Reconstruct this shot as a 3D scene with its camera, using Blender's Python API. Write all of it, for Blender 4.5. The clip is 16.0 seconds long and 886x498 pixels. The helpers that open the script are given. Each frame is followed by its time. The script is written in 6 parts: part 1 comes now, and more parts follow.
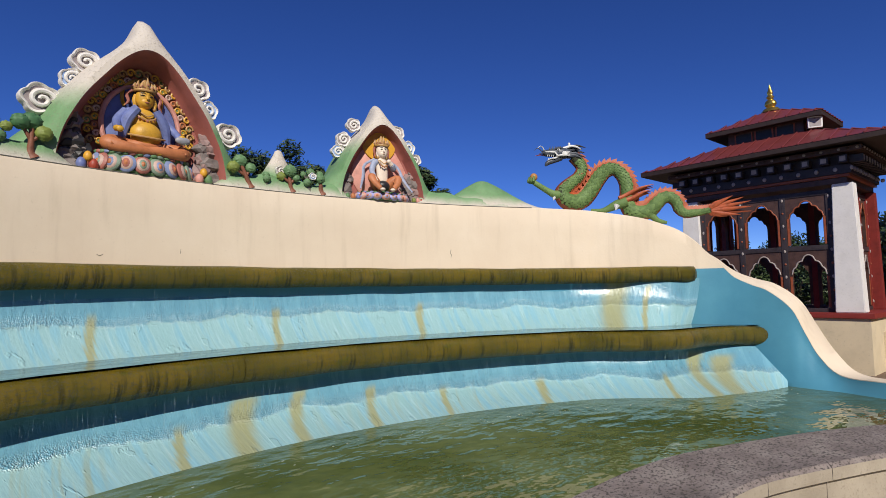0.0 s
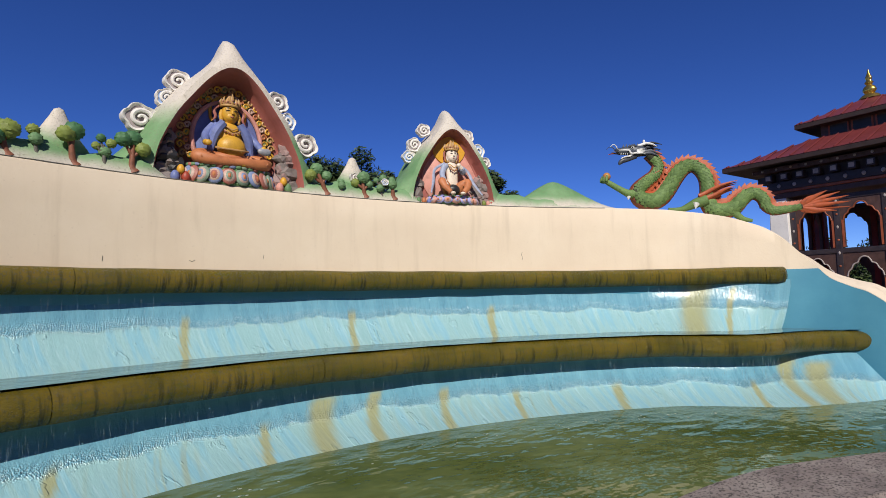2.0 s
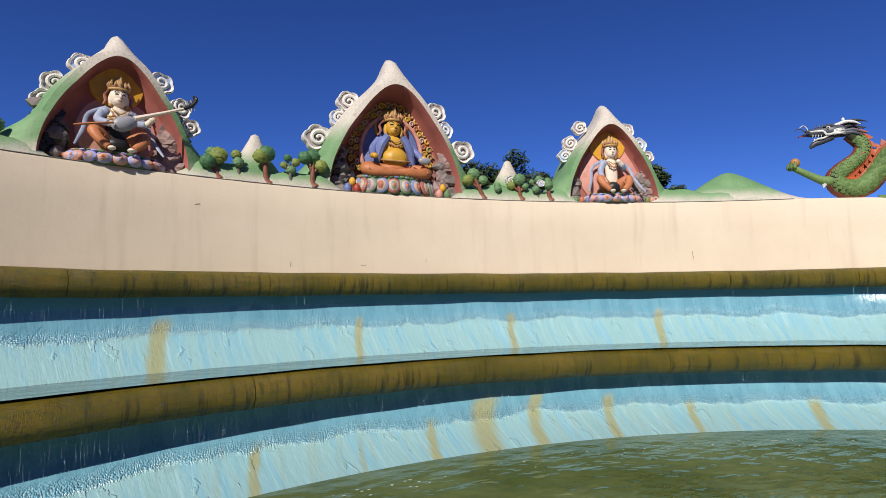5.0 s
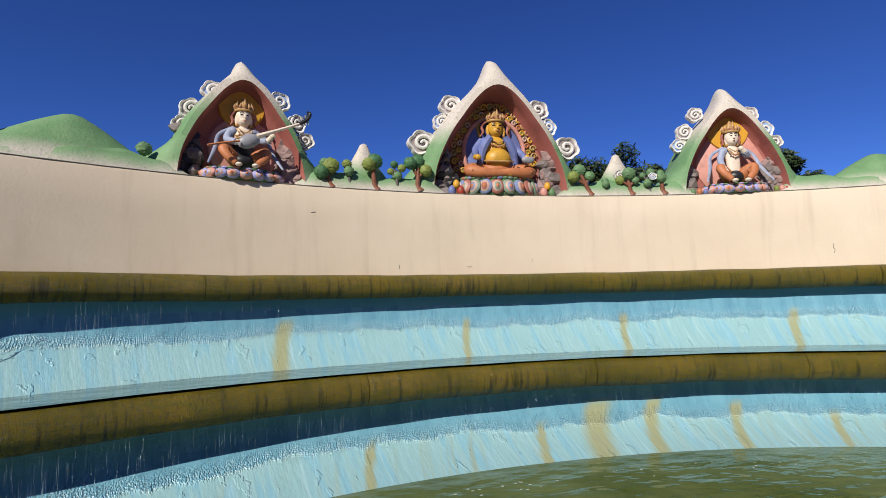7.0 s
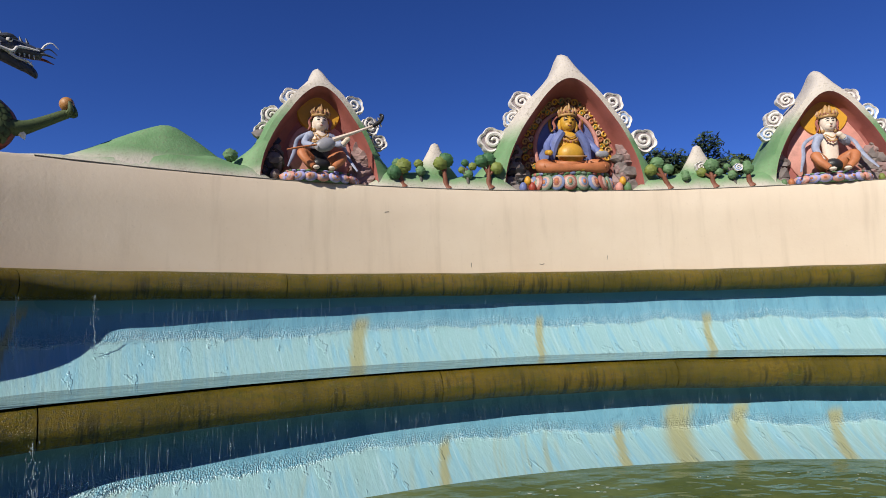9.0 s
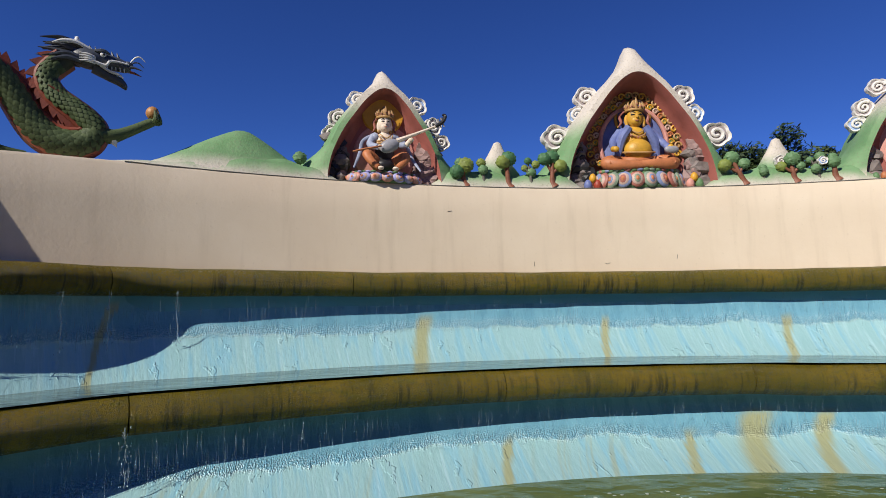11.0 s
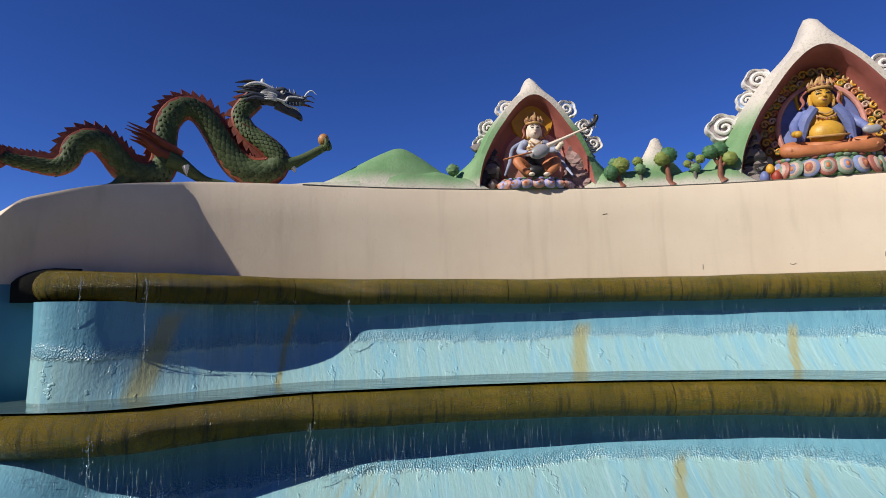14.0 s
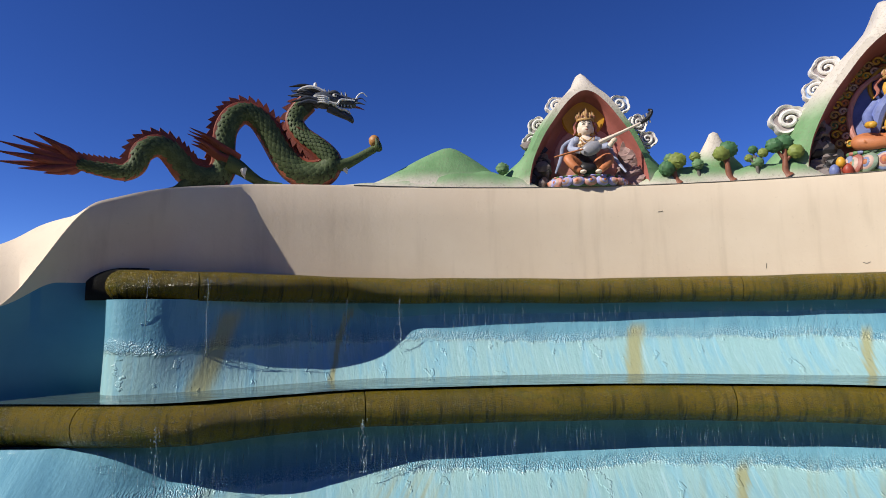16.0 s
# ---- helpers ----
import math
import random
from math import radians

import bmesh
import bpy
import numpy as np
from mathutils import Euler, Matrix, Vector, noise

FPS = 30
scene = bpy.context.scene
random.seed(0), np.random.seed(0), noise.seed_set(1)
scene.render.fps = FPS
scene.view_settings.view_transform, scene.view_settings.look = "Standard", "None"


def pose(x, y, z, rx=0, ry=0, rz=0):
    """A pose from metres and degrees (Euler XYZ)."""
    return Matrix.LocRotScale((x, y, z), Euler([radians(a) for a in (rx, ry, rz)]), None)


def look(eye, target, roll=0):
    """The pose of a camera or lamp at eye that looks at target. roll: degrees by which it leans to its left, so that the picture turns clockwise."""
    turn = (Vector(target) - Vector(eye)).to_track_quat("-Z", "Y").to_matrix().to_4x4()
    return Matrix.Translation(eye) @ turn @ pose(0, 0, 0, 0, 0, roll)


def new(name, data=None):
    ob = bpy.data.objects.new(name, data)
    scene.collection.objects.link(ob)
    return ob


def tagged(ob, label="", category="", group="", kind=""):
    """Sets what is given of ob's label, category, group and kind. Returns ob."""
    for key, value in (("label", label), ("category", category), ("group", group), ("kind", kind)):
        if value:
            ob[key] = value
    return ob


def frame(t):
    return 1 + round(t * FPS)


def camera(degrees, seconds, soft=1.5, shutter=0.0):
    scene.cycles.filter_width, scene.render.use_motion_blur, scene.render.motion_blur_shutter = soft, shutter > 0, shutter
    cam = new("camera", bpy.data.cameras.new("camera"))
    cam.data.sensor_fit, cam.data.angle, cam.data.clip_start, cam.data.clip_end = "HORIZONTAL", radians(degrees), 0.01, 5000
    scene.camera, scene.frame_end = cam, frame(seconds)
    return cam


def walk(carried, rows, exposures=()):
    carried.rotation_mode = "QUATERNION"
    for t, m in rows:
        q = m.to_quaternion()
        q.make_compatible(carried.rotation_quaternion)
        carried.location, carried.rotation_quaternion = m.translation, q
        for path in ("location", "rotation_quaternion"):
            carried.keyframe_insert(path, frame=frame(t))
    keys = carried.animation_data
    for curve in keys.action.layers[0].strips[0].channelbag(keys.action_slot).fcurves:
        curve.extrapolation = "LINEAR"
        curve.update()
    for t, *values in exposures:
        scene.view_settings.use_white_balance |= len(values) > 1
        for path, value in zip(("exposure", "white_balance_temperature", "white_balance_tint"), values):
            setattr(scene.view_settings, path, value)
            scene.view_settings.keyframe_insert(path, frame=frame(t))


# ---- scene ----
import itertools

cam = camera(77.6, 16.0, 0.9)
PATH = [
    (0.0, -2.340, 0.891, 1.750, -47.82, 4.19, 0.91),
    (0.5, -2.350, 0.892, 1.750, -46.20, 4.33, 0.96),
    (1.0, -2.359, 0.894, 1.749, -44.56, 4.42, 0.94),
    (1.5, -2.367, 0.899, 1.749, -42.81, 4.54, 1.03),
    (2.0, -2.376, 0.905, 1.750, -40.68, 4.61, 1.07),
    (2.5, -2.386, 0.907, 1.750, -38.17, 4.79, 1.08),
    (3.0, -2.392, 0.910, 1.750, -35.92, 4.85, 1.05),
    (3.5, -2.396, 0.913, 1.750, -33.36, 4.83, 1.10),
    (4.0, -2.397, 0.915, 1.749, -30.66, 4.83, 1.14),
    (4.5, -2.398, 0.916, 1.749, -27.82, 5.01, 1.09),
    (5.0, -2.397, 0.916, 1.748, -24.57, 5.14, 0.97),
    (7.5, -2.376, 0.914, 1.750, -10.95, 5.45, 1.55),
    (8.0, -2.376, 0.909, 1.750, -8.65, 5.43, 1.55),
    (8.5, -2.378, 0.905, 1.750, -7.04, 5.41, 1.46),
    (11.0, -2.400, 0.889, 1.751, 0.35, 5.38, 0.77),
    (11.5, -2.408, 0.881, 1.750, 4.04, 5.63, 0.72),
    (12.0, -2.416, 0.875, 1.750, 7.83, 5.91, 0.62),
    (12.5, -2.422, 0.872, 1.750, 10.48, 6.06, 0.77),
    (13.0, -2.424, 0.871, 1.750, 12.66, 6.20, 0.98),
    (13.5, -2.427, 0.871, 1.749, 14.30, 6.30, 1.12),
    (14.0, -2.430, 0.871, 1.749, 16.01, 6.37, 1.05),
    (14.5, -2.432, 0.872, 1.750, 17.57, 6.39, 0.92),
    (15.0, -2.434, 0.872, 1.750, 18.92, 6.37, 0.87),
    (15.5, -2.436, 0.872, 1.750, 19.44, 6.36, 0.81),
    (16.0, -2.439, 0.868, 1.752, 21.07, 6.34, 0.69),
]
walk(cam, [(t, pose(x, y, z, 90 + p, r, yw)) for t, x, y, z, yw, p, r in PATH], [(0.0, -0.08), (3.0, -0.02), (6.0, 0.08), (10.5, 0.08), (13.0, 0.12), (14.5, 0.18), (16.0, 0.26)])

# ---- light: clear sky, sun from the front left of the fountain ----
SUN_AZ, SUN_EL = radians(-139.5), radians(37)      # azimuth from +y towards +x
to_sun = Vector((math.sin(SUN_AZ) * math.cos(SUN_EL), math.cos(SUN_AZ) * math.cos(SUN_EL), math.sin(SUN_EL)))
world = bpy.data.worlds.new("world")
scene.world = world
world.use_nodes = True
wn = world.node_tree.nodes
sky = wn.new("ShaderNodeTexSky")
sky.sky_type, sky.sun_disc = "NISHITA", False
sky.sun_elevation, sky.sun_rotation = SUN_EL, SUN_AZ
sky.air_density, sky.dust_density, sky.ozone_density, sky.altitude = 0.7, 0.0, 6.0, 2500
hue = wn.new("ShaderNodeHueSaturation")
hue.inputs["Hue"].default_value, hue.inputs["Saturation"].default_value, hue.inputs["Value"].default_value = 0.517, 1.16, 0.92
world.node_tree.links.new(sky.outputs[0], hue.inputs["Color"])
world.node_tree.links.new(hue.outputs[0], wn["Background"].inputs[0])
wn["Background"].inputs[1].default_value = 0.13
sun = new("sun", bpy.data.lights.new("sun", "SUN"))
sun.data.energy, sun.data.angle, sun.data.color = 4.7, radians(0.5), (1.0, 0.93, 0.82)
sun.matrix_basis = look((0, 0, 0), -to_sun)


# ---- materials ----
class Mat:
    """A small builder of node materials."""

    def __init__(self, name, rough=0.6, metal=0.0, spec=0.5):
        self.m = bpy.data.materials.new(name)
        self.m.use_nodes = True
        self.t = self.m.node_tree
        self.b = self.t.nodes["Principled BSDF"]
        self.b.inputs["Roughness"].default_value = rough
        self.b.inputs["Metallic"].default_value = metal
        self.b.inputs["Specular IOR Level"].default_value = spec

    def node(self, kind, **props):
        n = self.t.nodes.new(kind)
        for k, v in props.items():
            setattr(n, k, v)
        return n

    def put(self, sock, v):
        if isinstance(v, bpy.types.NodeSocket):
            self.t.links.new(v, sock)
        else:
            sock.default_value = v

    def math(self, op, a, b=0.0, clamp=False):
        n = self.node("ShaderNodeMath", operation=op, use_clamp=clamp)
        self.put(n.inputs[0], a)
        self.put(n.inputs[1], b)
        return n.outputs[0]

    def coords(self, which="Object", scale=(1, 1, 1)):
        c = self.node("ShaderNodeTexCoord")
        mp = self.node("ShaderNodeMapping")
        mp.inputs["Scale"].default_value = scale
        self.t.links.new(c.outputs[which], mp.inputs["Vector"])
        return mp.outputs[0]

    def noise(self, scale=5.0, detail=4.0, vec=None, rough=0.6):
        n = self.node("ShaderNodeTexNoise")
        n.inputs["Scale"].default_value, n.inputs["Detail"].default_value = scale, detail
        n.inputs["Roughness"].default_value = rough
        self.put(n.inputs["Vector"], vec if vec is not None else self.coords())
        return n.outputs["Fac"]

    def ramp(self, fac, stops, smooth=False):
        n = self.node("ShaderNodeValToRGB")
        r = n.color_ramp
        r.interpolation = "EASE" if smooth else "LINEAR"
        while len(r.elements) < len(stops):
            r.elements.new(0.5)
        for e, (p, c) in zip(r.elements, stops):
            e.position, e.color = p, (*c, 1) if len(c) == 3 else c
        self.put(n.inputs[0], fac)
        return n.outputs[0]

    def step(self, v, lo, hi):
        n = self.node("ShaderNodeMapRange")
        n.interpolation_type = "SMOOTHSTEP"
        self.put(n.inputs[0], v)
        n.inputs[1].default_value, n.inputs[2].default_value = lo, hi
        return n.outputs[0]

    def mix(self, fac, a, b, mode="MIX"):
        n = self.node("ShaderNodeMix", data_type="RGBA", blend_type=mode)
        self.put(n.inputs[0], fac)
        self.put(n.inputs[6], (*a, 1) if isinstance(a, tuple) and len(a) == 3 else a)
        self.put(n.inputs[7], (*b, 1) if isinstance(b, tuple) and len(b) == 3 else b)
        return n.outputs[2]

    def color(self, v):
        self.put(self.b.inputs["Base Color"], (*v, 1) if isinstance(v, tuple) else v)
        return self

    def rough(self, v):
        self.put(self.b.inputs["Roughness"], v)
        return self

    def bump(self, height, strength=0.3, dist=0.02):
        n = self.node("ShaderNodeBump")
        n.inputs["Strength"].default_value, n.inputs["Distance"].default_value = strength, dist
        self.put(n.inputs["Height"], height)
        self.t.links.new(n.outputs[0], self.b.inputs["Normal"])
        return self


def paint(name, c, rough=0.55, var=0.25, scale=9.0, bump=0.25, metal=0.0, dirt=0.35):
    """Weathered paint on plaster: a mottled tint, specks of dirt, fine relief."""
    k = Mat(name, rough, metal)
    n1 = k.noise(scale, 5)
    n2 = k.noise(scale * 7, 4)
    dark = tuple(v * (1 - var) for v in c)
    light = tuple(min(1, v * (1 + var * 0.6)) for v in c)
    col = k.ramp(n1, [(0.3, dark), (0.5, c), (0.75, light)])
    col = k.mix(k.math("MULTIPLY", k.step(n2, 0.55, 0.8), dirt), col, tuple(v * 0.45 for v in c))
    k.color(col)
    k.bump(k.math("ADD", n1, k.math("MULTIPLY", n2, 0.6)), bump, 0.012)
    return k.m


def uvsplit(k):
    u = k.node("ShaderNodeUVMap", uv_map="UVMap")
    s = k.node("ShaderNodeSeparateXYZ")
    k.t.links.new(u.outputs[0], s.inputs[0])
    return s.outputs[0], s.outputs[1], u.outputs[0]


def combine(k, x, y, z=0.0):
    n = k.node("ShaderNodeCombineXYZ")
    for i, v in enumerate((x, y, z)):
        k.put(n.inputs[i], v)
    return n.outputs[0]


def cream_plaster():
    k = Mat("cream_plaster", 0.75)
    n1, n2 = k.noise(1.1, 5), k.noise(28, 4)
    streak = k.noise(1.0, 4, k.coords("Object", (5, 5, 0.5)))
    col = k.ramp(n1, [(0.3, (0.70, 0.585, 0.45)), (0.55, (0.74, 0.63, 0.49)), (0.75, (0.77, 0.665, 0.53))])
    col = k.mix(k.math("MULTIPLY", k.step(streak, 0.50, 0.78), 0.34), col, (0.45, 0.36, 0.26))
    col = k.mix(k.math("MULTIPLY", k.step(n2, 0.62, 0.75), 0.15), col, (0.35, 0.28, 0.2))
    k.color(col)
    k.bump(k.math("ADD", n2, k.math("MULTIPLY", n1, 2.0)), 0.18, 0.01)
    return k.m


def pool_blue():
    k = Mat("pool_blue_paint", 0.45)
    n1 = k.noise(1.4, 5)
    n2 = k.noise(20, 3)
    k.color(k.ramp(n1, [(0.3, (0.065, 0.25, 0.375)), (0.7, (0.09, 0.31, 0.435))]))
    k.bump(n2, 0.12, 0.01)
    return k.m


def cascade(name, line, stains):
    """Blue wall under falling water: blue above, crusted where the water lands, pale with lime below, rusty runs."""
    k = Mat(name, 0.35)
    u, v, uv = uvsplit(k)
    wob = k.noise(1.0, 4, combine(k, k.math("MULTIPLY", u, 1.6), 3.1))
    fine = k.noise(1.0, 3, combine(k, k.math("MULTIPLY", u, 9.0), 7.7))
    slow = k.noise(1.0, 1, combine(k, k.math("MULTIPLY", u, 0.55), 5.3))
    edge = k.math("ADD", k.math("ADD", k.math("MULTIPLY", wob, 0.26), k.math("MULTIPLY", slow, 0.16)), k.math("ADD", k.math("MULTIPLY", fine, 0.09), line - 0.255))
    h = k.math("SUBTRACT", edge, v)                      # over 0: below the line where water lands
    pale = k.step(h, -0.015, 0.015)
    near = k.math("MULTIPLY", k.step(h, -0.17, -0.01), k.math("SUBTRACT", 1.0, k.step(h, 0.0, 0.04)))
    bub = k.node("ShaderNodeTexVoronoi")
    bub.inputs["Scale"].default_value = 1.0
    k.put(bub.inputs["Vector"], combine(k, k.math("ADD", k.math("MULTIPLY", u, 78.0), k.math("MULTIPLY", wob, 9.0)), k.math("MULTIPLY", v, 60.0)))
    run = k.noise(1.0, 4, combine(k, k.math("MULTIPLY", u, 7.0), k.math("MULTIPLY", v, 0.8)))
    runf = k.noise(1.0, 3, combine(k, k.math("MULTIPLY", u, 26.0), k.math("MULTIPLY", v, 1.4), 4.0))
    blue = k.ramp(run, [(0.3, (0.12, 0.30, 0.41)), (0.7, (0.17, 0.39, 0.50))])
    lime = k.ramp(run, [(0.3, (0.27, 0.48, 0.50)), (0.5, (0.31, 0.52, 0.545)), (0.6, (0.24, 0.48, 0.57)), (0.75, (0.33, 0.57, 0.64))])
    lime = k.mix(k.math("MULTIPLY", k.step(runf, 0.56, 0.72), 0.35), lime, (0.5, 0.72, 0.78))
    col = k.mix(pale, blue, lime)
    # glitter on the crust's bubbles, painted into the colour as pale dots
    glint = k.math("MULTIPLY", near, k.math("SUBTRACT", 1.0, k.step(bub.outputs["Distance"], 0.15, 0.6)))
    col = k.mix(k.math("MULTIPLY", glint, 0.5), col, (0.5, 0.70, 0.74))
    ochre = None
    for pos, half, top in stains:
        d = k.math("ABSOLUTE", k.math("SUBTRACT", k.math("ADD", u, k.math("SUBTRACT", k.math("MULTIPLY", k.math("SUBTRACT", runf, 0.5), 0.12), k.math("MULTIPLY", v, 0.5 if line < 0.45 else 0.28))), pos))
        w = k.math("MULTIPLY", k.math("SUBTRACT", 1.0, k.step(d, half * 0.35, half * 1.5)),
                   k.math("SUBTRACT", 1.0, k.step(v, top - 0.12, top + 0.05)))
        ochre = w if ochre is None else k.math("MAXIMUM", ochre, w)
    low = k.math("MULTIPLY", k.math("MULTIPLY", k.step(runf, 0.42, 0.66), k.math("SUBTRACT", 1.0, k.step(v, 0.0, 0.16))), 0.75)
    ochre = k.math("MAXIMUM", k.math("MULTIPLY", ochre, 0.8), low if line < 0.45 else k.math("MULTIPLY", low, 0.2))
    if line < 0.45:                                      # faint rusty wash in fine runs
        wash = k.noise(1.0, 2, combine(k, k.math("MULTIPLY", k.math("SUBTRACT", u, k.math("MULTIPLY", v, 0.5)), 0.9), 12.0))
        fan = k.noise(1.0, 3, combine(k, k.math("MULTIPLY", k.math("SUBTRACT", u, k.math("MULTIPLY", v, 0.5)), 11.0), k.math("MULTIPLY", v, 0.5), 8.0))
        wash = k.math("MULTIPLY", k.math("MULTIPLY", k.step(wash, 0.42, 0.62), k.step(fan, 0.46, 0.66)), k.math("SUBTRACT", 1.0, k.step(v, 0.2, 0.62)))
        ochre = k.math("MAXIMUM", ochre, k.math("MULTIPLY", wash, 0.5))
    col = k.mix(ochre, col, (0.36, 0.34, 0.14))
    k.color(col)
    k.rough(k.ramp(run, [(0.3, (0.20,) * 3), (0.7, (0.36,) * 3)]))
    chip = k.noise(1.0, 4, combine(k, k.math("MULTIPLY", u, 5.0), k.math("MULTIPLY", v, 4.0), 21.0))
    lumps = k.noise(1.0, 3, combine(k, k.math("MULTIPLY", u, 24.0), k.math("MULTIPLY", v, 16.0), 13.0))
    hgt = k.math("ADD", k.math("MULTIPLY", k.math("MULTIPLY", near, bub.outputs["Distance"]), -0.95),
                 k.math("ADD", k.math("MULTIPLY", pale, 0.45), k.math("MULTIPLY", runf, 0.22)))
    hgt = k.math("ADD", hgt, k.math("ADD", k.math("MULTIPLY", k.step(chip, 0.60, 0.64), k.math("MULTIPLY", pale, -0.4)), k.math("MULTIPLY", lumps, 0.3)))
    k.bump(hgt, 0.7, 0.022)
    return k.m


def mossy():
    """Wet concrete lip under brown-green algae."""
    k = Mat("wet_mossy_concrete", 0.3, 0.0, 0.27)
    u, v, uv = uvsplit(k)
    n1 = k.noise(1.0, 5, combine(k, k.math("MULTIPLY", u, 1.3), k.math("MULTIPLY", v, 0.6)))
    n2 = k.noise(1.0, 4, combine(k, k.math("MULTIPLY", u, 14.0), k.math("MULTIPLY", v, 2.0), 2.0))
    n3 = k.noise(48, 6, None, 0.7)
    wet = k.noise(120, 2)
    col = k.ramp(n1, [(0.25, (0.052, 0.046, 0.004)), (0.45, (0.115, 0.091, 0.007)), (0.6, (0.165, 0.118, 0.01)), (0.8, (0.195, 0.12, 0.018))])
    streak = k.noise(1.0, 4, combine(k, k.math("MULTIPLY", u, 22.0), k.math("MULTIPLY", v, 0.9), 6.0))
    col = k.mix(k.math("MULTIPLY", k.step(streak, 0.50, 0.66), k.math("MULTIPLY", k.step(v, 0.15, 0.55), 0.85)), col, (0.016, 0.017, 0.004))
    col = k.mix(k.math("MULTIPLY", k.step(n2, 0.50, 0.72), 0.45), col, (0.03, 0.03, 0.004))
    drop = k.noise(1.0, 3, combine(k, k.math("MULTIPLY", u, 3.0), k.math("MULTIPLY", v, 5.0), 5.0))
    col = k.mix(k.math("MULTIPLY", k.step(drop, 0.55, 0.7), 0.45), col, (0.06, 0.078, 0.006))
    n4 = k.noise(1.0, 1, combine(k, k.math("MULTIPLY", u, 1.6), 9.3))
    col = k.mix(k.math("MULTIPLY", k.step(n4, 0.70, 0.73), 0.6), col, (0.21, 0.115, 0.05))
    col = k.mix(k.math("MULTIPLY", k.step(n3, 0.52, 0.58), 0.6), col, (0.02, 0.02, 0.003))
    k.color(col)
    k.rough(k.ramp(n3, [(0.35, (0.08,) * 3), (0.62, (0.34,) * 3)]))
    k.bump(k.math("ADD", k.math("ADD", k.math("MULTIPLY", n3, 0.8), k.math("MULTIPLY", wet, 0.8)), k.math("ADD", k.math("MULTIPLY", n2, 0.6), drop)), 0.75, 0.02)
    return k.m


def water(name, deep, shallow, bump, scale):
    k = Mat(name, 0.04)
    k.b.inputs["IOR"].default_value = 1.33
    n = k.noise(0.7, 4, k.coords("Object"))
    k.color(k.ramp(n, [(0.35, deep), (0.68, shallow)]))
    w1 = k.noise(scale, 2, k.coords("Object", (1.0, 1.7, 1)), 0.45)
    w2 = k.noise(scale * 3.1, 1, k.coords("Object", (1.0, 1.5, 1)))
    k.bump(k.math("ADD", w1, k.math("MULTIPLY", w2, 0.16)), bump, 0.06)
    return k.m


def rim_stone():
    k = Mat("mossy_grey_stone", 0.85)
    n1, n2, n3 = k.noise(3.0, 5), k.noise(38, 4, k.coords('Object', (1, 1.5, 1))), k.noise(9, 5)
    col = k.ramp(n1, [(0.3, (0.16, 0.13, 0.12)), (0.5, (0.24, 0.20, 0.185)), (0.72, (0.33, 0.29, 0.26))])
    col = k.mix(k.math('MULTIPLY', k.step(n2, 0.50, 0.62), 0.9), col, (0.045, 0.038, 0.034))
    col = k.mix(k.math("MULTIPLY", k.step(n3, 0.62, 0.75), 0.6), col, (0.07, 0.07, 0.03))
    k.color(col)
    k.bump(k.math("ADD", n2, n3), 0.5, 0.02)
    return k.m


def speckled(name, stops, s1, s2, bump=0.4, rough=0.9, spec_col=None):
    k = Mat(name, rough)
    n1, n2 = k.noise(s1, 5), k.noise(s2, 4)
    col = k.ramp(n1, stops)
    if spec_col:
        col = k.mix(k.step(n2, 0.55, 0.7), col, spec_col)
    k.color(col)
    k.bump(n2, bump, 0.02)
    return k.m


CREAM, BLUE, MOSS = cream_plaster(), pool_blue(), mossy()
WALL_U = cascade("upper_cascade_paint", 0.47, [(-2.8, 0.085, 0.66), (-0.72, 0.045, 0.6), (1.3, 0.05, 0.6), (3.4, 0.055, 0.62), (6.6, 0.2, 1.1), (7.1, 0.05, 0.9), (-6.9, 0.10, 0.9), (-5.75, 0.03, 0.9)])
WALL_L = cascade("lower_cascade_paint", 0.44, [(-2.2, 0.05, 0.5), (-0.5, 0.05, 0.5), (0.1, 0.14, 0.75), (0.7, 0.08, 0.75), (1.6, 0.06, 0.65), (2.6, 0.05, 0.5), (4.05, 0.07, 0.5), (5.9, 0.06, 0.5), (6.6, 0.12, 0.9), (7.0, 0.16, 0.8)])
POOL = water("pool_water", (0.062, 0.088, 0.022), (0.145, 0.185, 0.075), 0.36, 3.0)
FILM = water("ledge_water", (0.06, 0.10, 0.10), (0.11, 0.16, 0.155), 0.15, 5.0)
RIM = rim_stone()
CONCRETE = speckled("pale_concrete", [(0.3, (0.31, 0.265, 0.205)), (0.7, (0.44, 0.385, 0.305))], 2.0, 40, 0.3, 0.85, (0.3, 0.26, 0.2))
GROUND = speckled("bare_ground", [(0.3, (0.13, 0.085, 0.055)), (0.7, (0.22, 0.15, 0.10))], 1.2, 22, 0.6, 0.95, (0.08, 0.055, 0.035))


# ---- building tools ----
def mesh_of(name, bm, mats):
    me = bpy.data.meshes.new(name)
    bm.normal_update()
    bm.to_mesh(me)
    bm.free()
    for m in mats if isinstance(mats, (list, tuple)) else [mats]:
        me.materials.append(m)
    return me


def smooth(me, angle=40):
    me.shade_smooth()
    me.set_sharp_from_angle(angle=radians(angle))
    return me


def part(name, bm, mats, parent=None, label="", flat=False):
    me = mesh_of(name, bm, mats)
    if not flat:
        smooth(me)
    ob = new(name, me)
    if parent:
        ob.parent = parent
    return tagged(ob, label)


def thing(name, label, category, at=None, group="", kind=""):
    ob = new(name)
    ob.empty_display_size = 0.1
    if at is not None:
        ob.matrix_basis = at
    return tagged(ob, label, category, group, kind)


